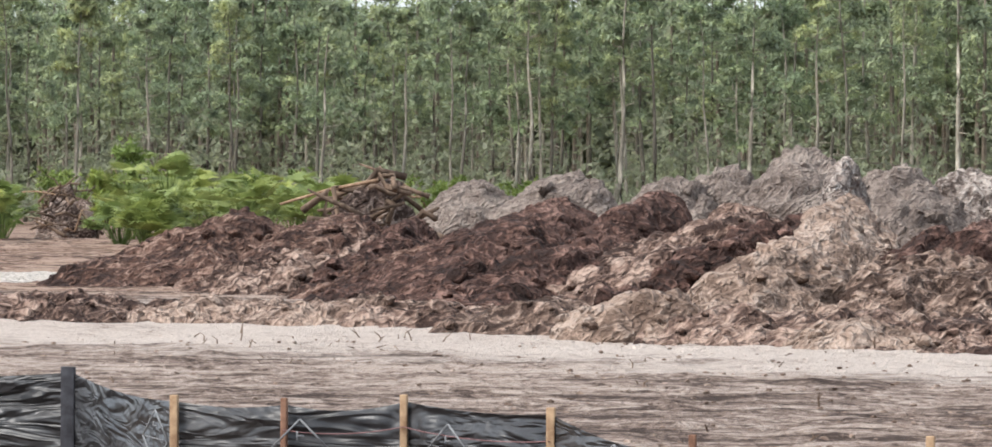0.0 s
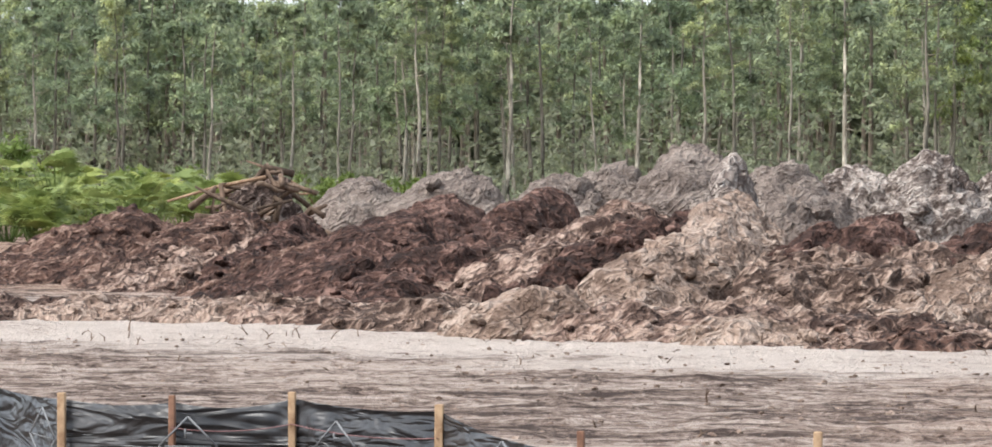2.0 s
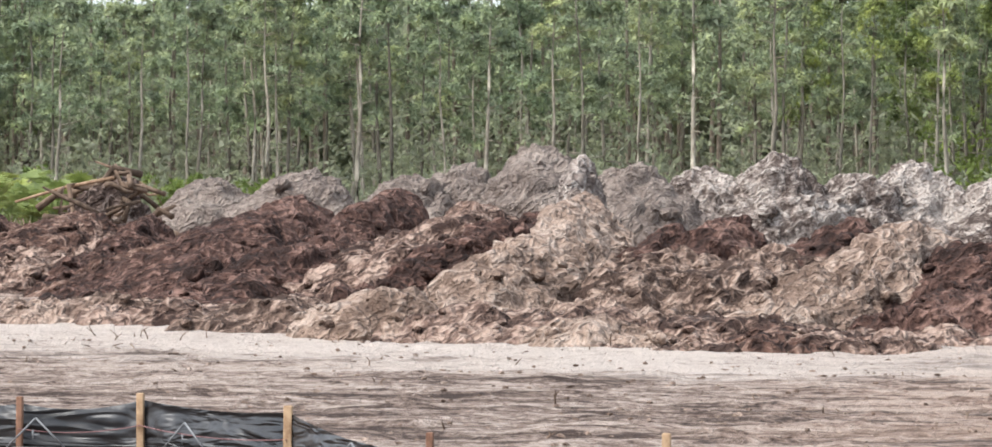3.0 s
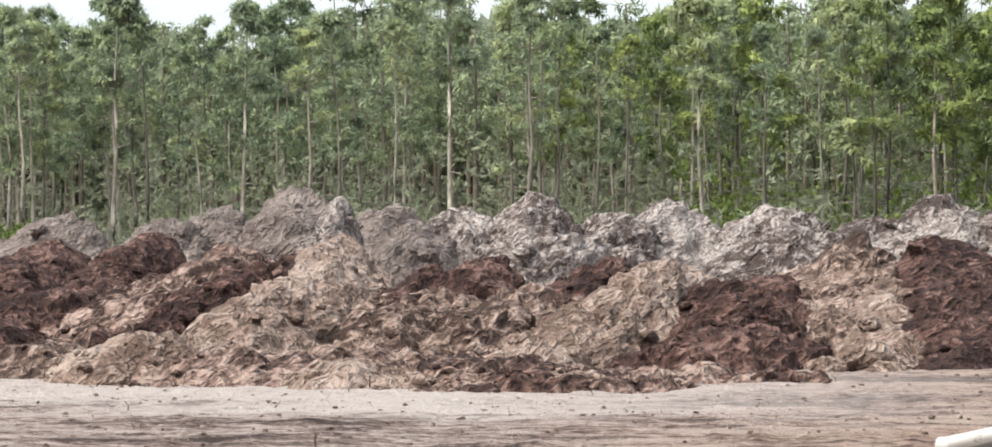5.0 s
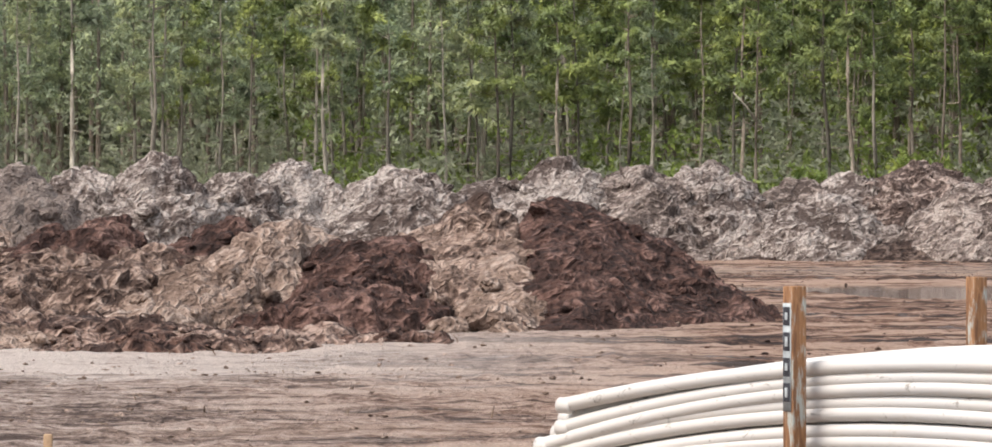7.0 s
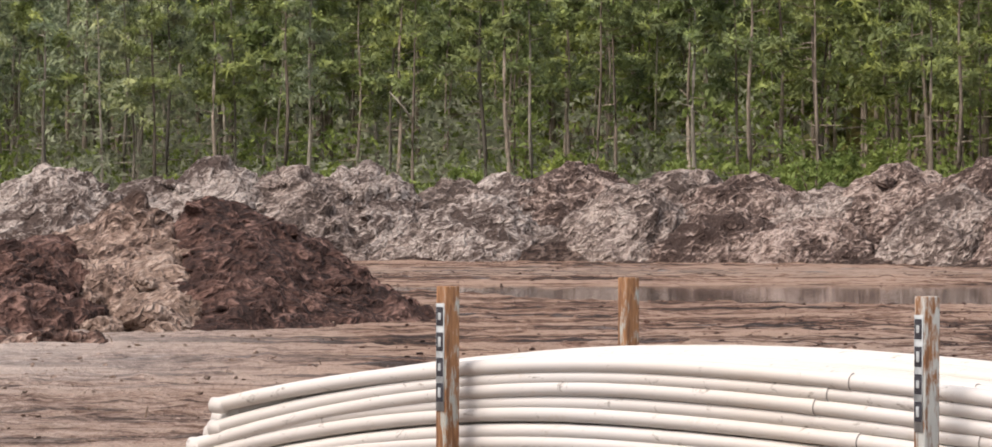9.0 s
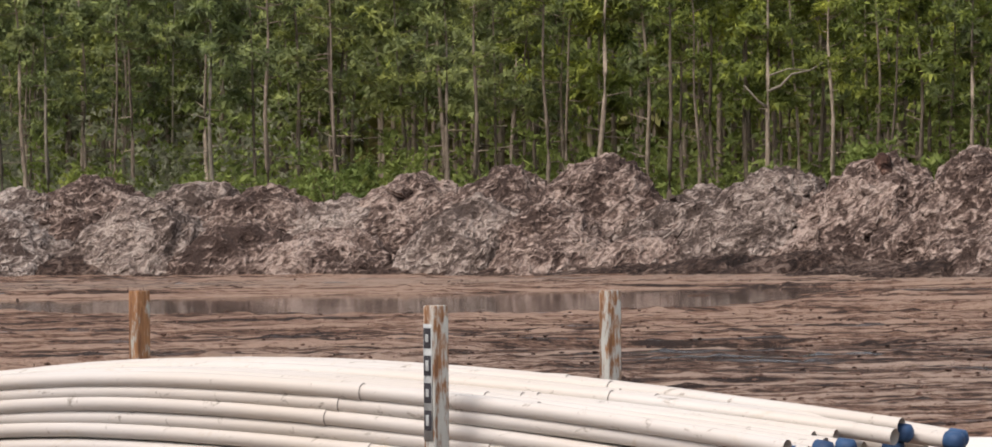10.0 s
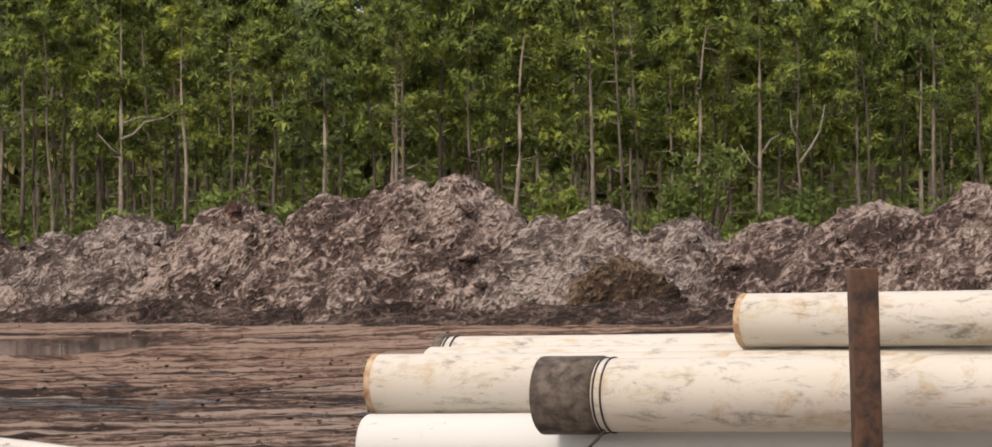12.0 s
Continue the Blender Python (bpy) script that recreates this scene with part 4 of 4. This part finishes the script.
RACK = (("A", 473, 20.0), ("B", 759, 22.0), ("C", 1228, 18.5), ("D", 1502, 21.1))
for key, p, d in RACK:
    o = sq_post("rack_post", "rusty square steel rack post with worn grey paint", p, d, 1.275, 0.08, 35 - math.degrees(p / F), M_POST if key in "AB" else M_POSTPALE)
    if key in "AC":
        bm = bmesh.new()
        box(bm, (0.004, 0.062, 0.5), Matrix.Translation((-0.043, 0, 0.945)))
        strip = part("label_strip", bm, M_LABEL, o, "weathered pale adhesive strip")
        for k in range(4):
            bm = bmesh.new()
            box(bm, (0.004, 0.052, 0.086), Matrix.Translation((-0.046, 0, 1.135 - 0.118 * k)), 0.0015)
            part("dark_mark", bm, M_BLACKPAINT, strip, "worn black printed bar")
            bm = bmesh.new()
            box(bm, (0.004, 0.022, 0.034 + 0.012 * (k % 2)), Matrix.Translation((-0.048, 0, 1.135 - 0.118 * k)), 0.0015)
            part("pale_mark", bm, M_LABEL, strip, "worn pale centre of a printed bar")

ends = Vector((*spot(75, 21.0), 0)), Vector((*spot(1945, 17.7), 0))
AX = (ends[1] - ends[0]).normalized()
NX = Vector((-AX.y, AX.x, 0))
SPAN = (ends[1] - ends[0]).length
prng = random.Random(4)


def small_pipe(row, col):
    """One bowed plastic pipe with a belled joint and a capped end."""
    root = new("plastic_pipe")
    r = 0.036
    shift = prng.uniform(-0.08, 0.08) + 0.1 - 0.06 * min(row, 6)
    fan = prng.uniform(-0.22, 0.14)
    z0 = 0.965 - row * 0.062 + 0.002 * col - r + prng.uniform(-0.013, 0.013)
    off = 0.10 + col * 0.074 + prng.uniform(-0.012, 0.012)
    droop_l = prng.uniform(0.25, 0.41) - row * 0.008
    droop_r = prng.uniform(0.25, 0.32) - row * 0.012
    pts = []
    span = SPAN * (prng.uniform(0.89, 0.925) + 0.05 * (col / 13) ** 4 if row < 3 else prng.uniform(0.87, 0.91))
    for k in range(25):
        s = k / 24
        u = (s - 0.43)
        z = z0 - (droop_l * (u / 0.43) ** 2 if u < 0 else 0.84 * droop_r * (u / 0.57) ** 1.6)
        side = off + fan * max(0, (s - 0.62) / 0.38) ** 1.5
        q = ends[0] + AX * (shift + s * span) + NX * side
        pts.append(Vector((q.x, q.y, max(z, r + 0.14))))
    bm = bmesh.new()
    tube(bm, pts, [r] * 25, 12, False)
    part("barrel", bm, M_PVC, root)
    bell = 15 + prng.randrange(5)
    bm = bmesh.new()
    tube(bm, [pts[bell - 1].lerp(pts[bell], 0.6), pts[bell].lerp(pts[bell + 1], 0.02), pts[bell].lerp(pts[bell + 1], 0.04)], [r + 0.001, r + 0.005, r + 0.005], 12, False)
    bell_ob = part("bell", bm, M_PVC, root)
    bm = bmesh.new()
    tube(bm, [pts[bell].lerp(pts[bell + 1], 0.04), pts[bell].lerp(pts[bell + 1], 0.055)], [r + 0.005, r + 0.002], 12, False)
    part("seal_ring", bm, M_RING, bell_ob, "grey rubber ring")
    bm = bmesh.new()
    tube(bm, [pts[0] - AX * 0.02, pts[0] + AX * 0.05, pts[0] + AX * 0.06], [r + 0.004, r + 0.004, r], 12)
    part("spigot_end", bm, M_PVC, root)
    if prng.random() < (0.5 if col > 6 else 0.15):
        bm = bmesh.new()
        way = (pts[-1] - pts[-2]).normalized()
        tube(bm, [pts[-1] - way * 0.03, pts[-1] + way * 0.035, pts[-1] + way * 0.05], [r + 0.005, r + 0.005, r * 0.6], 12)
        part("end_cap", bm, M_BLUE, root, "blue plastic end cap")
    tagged(root, "long bowed off-white plastic pipe in a rack", "pipe", "small pipes in the rack")


for row in range(13):
    for col in range(14 if row < 2 else 2):
        small_pipe(row, col)
for s in (0.3, 0.57):
    q = ends[0] + AX * (s * SPAN) + NX * 0.55
    bm = bmesh.new()
    box(bm, (0.14, 1.5, 0.14), Matrix.Translation((q.x, q.y, 0.07)) @ Matrix.Rotation(math.atan2(AX.y, AX.x), 4, "Z"), 0.008)
    tagged(part("bearer", bm, M_TIMBER, None), "old timber bearer under the pipes", "timber", "bearers")


# ------------------------------------------------------------ large pipes
def big_pipe(p, d, e_top, e_low, length, material, label, collar=None, rim=False, skew=0.0):
    x, y = spot(p, d)
    r = (e_low - e_top) * d / F / 2
    z = high((e_top + e_low) / 2, d)
    root = new("large_pipe")
    a = p / F + skew
    root.matrix_world = pose(x, y, z, 0, -0.72, -math.degrees(a) - 23)
    bm = bmesh.new()
    t = 0.016
    outer = tube(bm, [(0, 0, 0), (0.012, 0, 0), (length, 0, 0)], [r - 0.008, r, r], 40, False)
    inner = tube(bm, [(0, 0, 0), (0.6, 0, 0), (length, 0, 0)], [r - t, r - t, r - t], 40, False)
    for k in range(40):
        bm.faces.new((outer[0][(k + 1) % 40], outer[0][k], inner[0][k], inner[0][(k + 1) % 40]))
    part("barrel", bm, material, root)
    if rim:
        bm = bmesh.new()
        tube(bm, [(-0.003, 0, 0), (0.0, 0, 0), (0.028, 0, 0), (0.032, 0, 0)], [r - 0.01, r + 0.002, r + 0.002, r], 40, False)
        part("rim", bm, M_RIM, root, "rust-stained pipe rim")
    if collar:
        bm = bmesh.new()
        tube(bm, [(-0.031, 0, 0), (-0.03, 0, 0), (collar, 0, 0), (collar + 0.002, 0, 0)], [r - 0.01, r + 0.012, r + 0.012, r], 40, False)
        sleeve = part("coupler", bm, M_RUBBER, root, "dark rubber coupler sleeve")
        for k in (0.012, 0.05):
            bm = bmesh.new()
            tube(bm, [(collar + k, 0, 0), (collar + k + 0.001, 0, 0), (collar + k + 0.007, 0, 0), (collar + k + 0.008, 0, 0)], [r, r + 0.007, r + 0.007, r], 40, False)
            part("clamp_band", bm, M_BLACKPAINT, sleeve, "thin dark clamp band")
        if collar > 0.2:
            bm = bmesh.new()
            tube(bm, [(collar + 0.03, -r * 0.4, -r * 0.92), (collar + 0.01, -r * 0.5, -r - 0.02), (collar - 0.06, -r * 0.5, -r - 0.085)], [0.008, 0.008, 0.006], 6)
            part("strap_tail", bm, M_RUBBER, sleeve, "loose end of the clamp strap")
    tagged(root, label, "pipe", "large pipes in the stack")


OLD = "large weathered cream plastic pipe with rust stains"
big_pipe(2176, 21.0, 277, 384, 6.1, M_PVC_NEW, "large clean white plastic pipe low in the stack")
big_pipe(2188, 21.15, 183, 279, 6.1, M_PVC_OLD, OLD, rim=True)
big_pipe(2466, 20.34, 192, 308, 6.1, M_PVC_OLD, "large cream plastic pipe with a dark coupler sleeve", collar=0.27)
big_pipe(2770, 20.55, 92, 177, 6.1, M_PVC_OLD, OLD, rim=True)
big_pipe(2300, 21.35, 156, 248, 6.1, M_PVC_OLD, "large cream plastic pipe lying behind the others", collar=0.012)
big_pipe(2274, 21.2, 172, 262, 6.1, M_PVC_OLD, OLD)
big_pipe(1918, 20.75, 386, 496, 6.1, M_PVC_NEW, "large white plastic pipe low in front of the stack", collar=0.17)
sq_post("rack_post", "dark rusty steel post holding the large pipes", 2972, 19.1, 1.60, 0.118, -12, M_POSTDARK, -1.2)

# ------------------------------------------------------------ silt fence
FENCE = ((-2420, 21.6, 288), (-2058, 21.0, 287), (-1895, 18.6, 332), (-1723, 18.2, 337), (-1533, 18.1, 332), (-1303, 17.2, 352), (-1078, 15.6, 394), (-708, 15.2, 394), (-370, 14.6, 418), (-60, 14.2, 440))
fence_at = []
for p, d, e in FENCE:
    x, y = spot(p, d)
    fence_at.append(Vector((x, y, high(e, d))))
fence = new("silt_fence")
tagged(fence, "sagging black silt fence on wooden stakes", "fence")
for i, t in enumerate(fence_at):
    bm = bmesh.new()
    box(bm, (0.07 if i == 1 else 0.027 + 0.004 * (i % 3), 0.03, t.z + 0.05), Matrix.Translation((t.x, t.y - (0.06 if i == 1 else 0.03), t.z / 2 - 0.02)) @ Matrix.Rotation(0.03 * math.sin(i * 3.1), 4, "Y"), 0.004)
    if i == 1:
        part("stake", bm, M_BLACKPAINT, fence, "stake wrapped in black fabric")
    else:
        part("stake", bm, M_STAKEDARK if i in (3, 6) else M_STAKE, fence)
panels = []
for i, (a, b) in enumerate(zip(fence_at, fence_at[1:])):
    nu, nv = 60, 70
    s, w = np.meshgrid(np.linspace(0, 1, nu), np.linspace(0, 1, nv))
    s, w = s.ravel(), w.ravel()
    drop = 0.025 + 0.045 * np.clip(i - 5 + s, 0, 1)
    ztop = a.z + (b.z - a.z) * s - drop - (0.05 + 0.03 * (i % 2)) * 4 * s * (1 - s) * (0.4 if i < 5 else 0.5)
    x = a.x + (b.x - a.x) * s
    y = a.y + (b.y - a.y) * s
    z = ztop * w
    ln = math.hypot(b.x - a.x, b.y - a.y)
    tilt = 1.2 * math.sin(i * 2.0 + 0.6)
    q = np.stack([s * ln * 2.2 + i * 7, (z + tilt * s * ln * 0.25) * 13.0, np.full_like(s, i * 1.0)], 1)
    fold = (fbm(q, 71, 2) - 0.5) * 0.05 + (0.5 - np.abs(vnoise(q * 1.7, 73) - 0.5)) * 0.03
    fold *= np.clip(np.minimum(s, 1 - s) * 8, 0.05, 1)
    me = grid_mesh("fabric", np.stack([x, y + fold, z], 1), nv, nu)
    panels.append(link("fabric", me, M_FABRIC, fence))


# diamond marks and the sewn thread on the fabric
def fabric_frame(i, s, z):
    a, b = fence_at[i], fence_at[i + 1]
    way = (b - a)
    way.z = 0
    way.normalize()
    q = a.lerp(b, s)
    return Vector((q.x, q.y - 0.07, z)), way


def stroke(bm, p, q, width):
    d = (q - p).normalized()
    n = d.cross(Vector((0, -1, 0))).normalized() * width / 2
    o = Vector((0, 0.004, 0))
    f = [bm.verts.new(v) for v in (p - n, q - n, q + n, p + n)]
    g = [bm.verts.new(v.co + o) for v in f]
    bm.faces.new(f)
    bm.faces.new(g[::-1])
    for k in range(4):
        bm.faces.new((f[k], g[k], g[(k + 1) % 4], f[(k + 1) % 4]))


for p in (-1919, -1694, -1459, -1195, -960):
    i = max(k for k in range(len(FENCE)) if FENCE[k][0] <= p)
    sp = (p - FENCE[i][0]) / (FENCE[i + 1][0] - FENCE[i][0])
    c, way = fabric_frame(i, sp, 0.64)
    up = Vector((0, 0, 1))
    h = 0.125
    bm = bmesh.new()
    way = way / max(0.35, abs(way.x))
    pts = [c + up * h, c + way * h, c - up * h, c - way * h]
    for k in range(4):
        stroke(bm, pts[k], pts[(k + 1) % 4], 0.008)
    stroke(bm, c - way * h * 0.8, c + way * h * 0.8, 0.006)
    stroke(bm, c + up * 0.035 - way * 0.012, c + up * 0.075 - way * 0.012, 0.007)
    stroke(bm, c + up * 0.055 - way * 0.01, c + up * 0.055 + way * 0.018, 0.007)
    part("diamond_mark", bm, M_MARK, panels[i], "pale printed diamond")


for i in range(3, 8):
    bm = bmesh.new()
    a, b = fence_at[i], fence_at[i + 1]
    pts = [a.lerp(b, k / 12) + Vector((0, -0.055 - 0.006 * math.sin(k * 2.2 + i), -0.13 - 0.09 * (k / 12) * (1 - k / 12) - 0.07 * (i > 4))) for k in range(13)]
    tube(bm, pts, [0.0022] * 13, 5, False)
    part("sewn_thread", bm, M_THREAD, panels[i], "faded red sewn thread")


# ------------------------------------------------------------ litter on the ground
def pebble_cloud(name, spots, material, label, flat=0.6):
    """Small uneven clods joined into one mesh."""
    base = bmesh.new()
    bmesh.ops.create_icosphere(base, subdivisions=1, radius=1)
    v0 = np.array([v.co for v in base.verts])
    f0 = np.array([[v.index for v in f.verts] for f in base.faces])
    base.free()
    vs, fs = [], []
    for k, (x, y, z, r) in enumerate(spots):
        w = v0 * (1 + rng.uniform(-0.35, 0.35, (len(v0), 1))) * np.array([1.3, 1.0, flat]) * r
        a = rng.uniform(0, math.tau)
        rot = np.array([[math.cos(a), -math.sin(a), 0], [math.sin(a), math.cos(a), 0], [0, 0, 1]])
        vs.append(w @ rot.T + np.array([x, y, z]))
        fs.append(f0 + k * len(v0))
    me = bpy.data.meshes.new(name)
    me.from_pydata(np.concatenate(vs).tolist(), [], np.concatenate(fs).tolist())
    tagged(link(name, me, material), label, "clods", kind="stuff")


def scatter(n, p_range, d_range, r_range):
    p = rng.uniform(*p_range, n)
    d = rng.uniform(*d_range, n)
    x, y = d * np.sin(p / F), d * np.cos(p / F)
    r = r_range[0] + (r_range[1] - r_range[0]) * rng.uniform(0, 1, n) ** 3
    return np.stack([x, y, ground_height(x, y) + r * 0.2, r], 1)


pebble_cloud("wet_clods", scatter(4500, (200, 3200), (26, 86), (0.008, 0.03)), M_BROWN, "scattered dark clods on the wet mud")
pebble_cloud("mud_crumbs", scatter(2200, (900, 2900), (33, 62), (0.008, 0.032)), M_BROWN, "dark crumbled mud thrown up by machine tracks", 0.5)


def twigs(n, p_range, d_range, tall):
    bm = bmesh.new()
    for k in range(n):
        p, d = rng.uniform(*p_range), rng.uniform(*d_range)
        x, y = spot(p, d)
        z = float(ground_height(np.array([x]), np.array([y]))[0])
        a, ln = rng.uniform(0, math.tau), tall * rng.uniform(0.3, 1.0)
        lie = rng.uniform(0.1, 1.0)
        b = Vector((x, y, z - 0.02))
        m = b + Vector((math.cos(a) * ln * 0.5 * (1 - lie), math.sin(a) * ln * 0.5, ln * lie * 0.6))
        t = b + Vector((math.cos(a + 0.5) * ln * (1 - lie * 0.7), math.sin(a + 0.5) * ln, ln * lie))
        tube(bm, [b, m, t], [0.009, 0.007, 0.003], 4, False)
        if rng.uniform() < 0.25:
            tube(bm, [m, m + Vector((rng.uniform(-0.1, 0.1), 0, 0.1)) * ln * 3], [0.007, 0.003], 4, False)
    tagged(part("twigs", bm, M_DEADWOOD, None), "broken twigs and stubble sticking out of the sand", "twigs", kind="stuff")


pebble_cloud("sandy_clods", scatter(2200, (-2350, 200), (22, 48), (0.008, 0.03)), M_SANDY, "scattered clods and crumbs on the dry sand")
twigs(110, (-2250, 300), (20, 46), 0.15)
twigs(60, (-1900, -300), (43, 48), 0.22)


def clod(p, d, e, r, material, label, seed):
    """One large lump of soil."""
    x, y = spot(p, d)
    bm = bmesh.new()
    bmesh.ops.create_icosphere(bm, subdivisions=4, radius=1)
    v = np.array([w.co for w in bm.verts])
    k = 1 + 0.6 * (fbm(v * 1.4 + seed, seed, 4) - 0.5)
    v = v * k[:, None] * np.array([r * 1.35, r, r * 0.8])
    for w, c in zip(bm.verts, v):
        w.co = c
    o = part("soil_clod", bm, material, None)
    o.location = (x, y, high(e, d))
    tagged(o, label, "clod", "large clods")


clod(-5, 49.4, 214, 0.26, M_SANDY, "large pale sand lump at the foot of a heap", 3)
clod(30, 49.6, 230, 0.14, M_BROWN, "brown soil lump at the foot of a heap", 5)
clod(-70, 49.0, 232, 0.2, M_SANDY, "flat pale sand lump at the foot of a heap", 8)
clod(-1472, 61.6, 150, 0.2, M_SANDY, "pale sand lump on dark soil", 11)


# ------------------------------------------------------------ palmettos, stumps and logs
def palmetto(p, d, w, h, k):
    """A clump of fan leaves on arching stalks."""
    x, y = spot(p, d)
    root = new("palmetto")
    stalks, tri = bmesh.new(), []
    for j in range(34):
        a = rng.uniform(0, math.tau)
        reach = w * 0.5 * rng.uniform(0.25, 1.0)
        z = h * (1.0 - 0.55 * (reach / (w * 0.5)) ** 2) * rng.uniform(0.65, 1.0)
        tip = Vector((math.cos(a) * reach, math.sin(a) * reach, z))
        tube(stalks, [Vector((tip.x * 0.1, tip.y * 0.1, 0)), tip * 0.6 + Vector((0, 0, 0.2)), tip], [0.014, 0.012, 0.01], 4, False)
        out = Vector((math.cos(a), math.sin(a), rng.uniform(0.1, 1.5))).normalized()
        side = out.cross(Vector((0, 0, 1))).normalized()
        nrm = side.cross(out)
        ln = rng.uniform(0.4, 0.62)
        for f in np.linspace(-1.25, 1.25, 13):
            dr = (out * math.cos(f) + side * math.sin(f)).normalized()
            wd = dr.cross(nrm).normalized() * 0.034
            mid = tip + dr * ln * 0.5 + nrm * 0.03
            end = tip + dr * ln - Vector((0, 0, 0.12 * rng.uniform(0.2, 1.2)))
            tri += [tip, mid - wd, mid + wd, mid - wd, end, mid + wd]
    tagged(part("stem", stalks, M_SHRUB, root), kind="stuff")
    link("fronds", tri_mesh("fronds", np.array(tri)), M_PALM, root)
    root.location = (x, y, 0)
    tagged(root, "bright green palmetto clump with fan leaves", "palmetto", "palmettos")


for k, (p, e, w) in enumerate(((-2160, 18, 80), (-2200, 25, 90), (-1975, 50, 80), (-1930, 30, 90), (-1890, 10, 100), (-1960, -15, 90), (-1900, -35, 90), (-1850, 0, 90), (-1820, 15, 90),
                              (-1780, 5, 80), (-1740, 0, 90), (-1700, 8, 80), (-1660, 15, 80), (-1935, 60, 70), (-1870, 45, 80), (-1620, 10, 80))):
    d = 132 - (k * 7) % 23 + (12 if e < 5 else 0)
    palmetto(p, d, 1.25 * w * d / F, max(1.2, high(e - 28, d)), k)


def wood_pile(p, d, w, h, n, seed, base, label):
    """A tangle of stumps, roots and branches."""
    r2 = np.random.default_rng(seed)
    x, y = spot(p, d)
    root = new("debris_pile")
    for k in range(n):
        t = r2.uniform()
        a = r2.uniform(0, math.tau)
        c = Vector((r2.normal(0, w * 0.26), r2.normal(0, 0.5), base + (h - base) * r2.uniform(0.05, 0.85)))
        c.z = min(c.z, base + (h - base) * (1.05 - abs(c.x) / (w * 0.6)))
        v = Vector((math.cos(a), 0.5 * math.sin(a), r2.uniform(-0.25, 0.55))).normalized()
        ln = w * r2.uniform(0.12, 0.36)
        r = r2.uniform(0.025, 0.075)
        bm = bmesh.new()
        bend = Vector((r2.normal(0, 0.1), r2.normal(0, 0.1), r2.normal(0, 0.12)))
        tube(bm, [c - v * ln, c - v * ln * 0.3 + bend, c + v * ln * 0.4 - bend * 0.5, c + v * ln], [r, r * 0.95, r * 0.8, r * 0.35], 7)
        part("branch", bm, M_FRESHLOG if k % 9 == 0 else M_DEADWOOD, root)
    bm = bmesh.new()
    bmesh.ops.create_icosphere(bm, subdivisions=4, radius=1)
    v = np.array([q.co for q in bm.verts])
    kk = 1 + 0.9 * (fbm(v * 2.4 + seed, seed, 4) - 0.5)
    v = v * kk[:, None] * np.array([w * 0.36, 0.7, (h - base) * 0.62]) + np.array([0, 0.2, base + (h - base) * 0.12])
    for q, c in zip(bm.verts, v):
        q.co = c
    part("root_mass", bm, M_GREYBROWN, root)
    root.location = (x, y, 0)
    tagged(root, label, "debris pile")
    return root


wood_pile(-2062, 150, 2.7, 2.0, 46, 5, 0.0, "pile of grey stumps, roots and branches")
wood_pile(-1580, 76.5, 1.9, 2.2, 52, 6, 0.7, "tangle of roots and branches on the soil heap")


def log(p0, d0, e0, p1, d1, e1, r, material, label):
    a = Vector((*spot(p0, d0), high(e0, d0)))
    b = Vector((*spot(p1, d1), high(e1, d1)))
    bm = bmesh.new()
    m = a.lerp(b, 0.5) + Vector((0, 0, 0.04))
    tube(bm, [a, a.lerp(m, 0.5), m, m.lerp(b, 0.5), b], [r * 0.65, r * 0.8, r, r * 1.05, r * 1.1], 9)
    tagged(part("log", bm, material, None), label, "log", "logs")


log(-1725, 77, 30, -1572, 75.8, -8, 0.032, M_FRESHLOG, "peeled pale brown log lying on the debris")
log(-1560, 76, 0, -1490, 76, 18, 0.04, M_DEADWOOD, "grey bent branch on the debris")
log(-1650, 74.5, 72, -1590, 74.5, 58, 0.03, M_FRESHLOG, "orange root sticking out of the soil")

# pines with bare pale limbs
def bare_limb(p, paths, label):
    d = edge_distance(p) + 2 * math.sin(p)
    x, y = spot(p, d)
    limb = bmesh.new()
    for pts, r in paths:
        tube(limb, [(a, -0.12, z) for a, z in pts], [r * (1 - 0.65 * k / (len(pts) - 1)) for k in range(len(pts))], 6)
    o = part("bare_limb", limb, M_BARK, None)
    o.location = (x, y, 0)
    tagged(o, label, "branch", "bare limbs")


bare_limb(422, [([(0, 4.55), (-0.45, 5.2), (-1.05, 5.85)], 0.07)], "bare broken pine limb jutting from a trunk")
bare_limb(1743, [([(0, 4.9), (-0.35, 5.15), (-0.9, 5.75)], 0.06), ([(0, 5.5), (0.5, 5.7), (0.95, 6.15), (1.7, 6.3), (2.4, 6.75)], 0.06), ([(0.1, 6.1), (0.8, 6.35), (1.6, 6.3)], 0.04)], "forked bare limbs reaching out from a pine trunk")
bare_limb(2754, [([(0, 4.6), (0.35, 5.1), (0.75, 5.3)], 0.05), ([(0, 4.0), (-0.45, 4.3), (-0.8, 4.9)], 0.05)], "short bare limbs on a reddish pine trunk")
bare_limb(2814, [([(0, 4.2), (0.45, 4.8), (0.75, 5.3), (0.95, 6.2)], 0.06), ([(0, 4.9), (-0.3, 5.4), (-0.35, 6.0)], 0.04)], "bare upright fork of a pale pine trunk")

scene.frame_set(1)
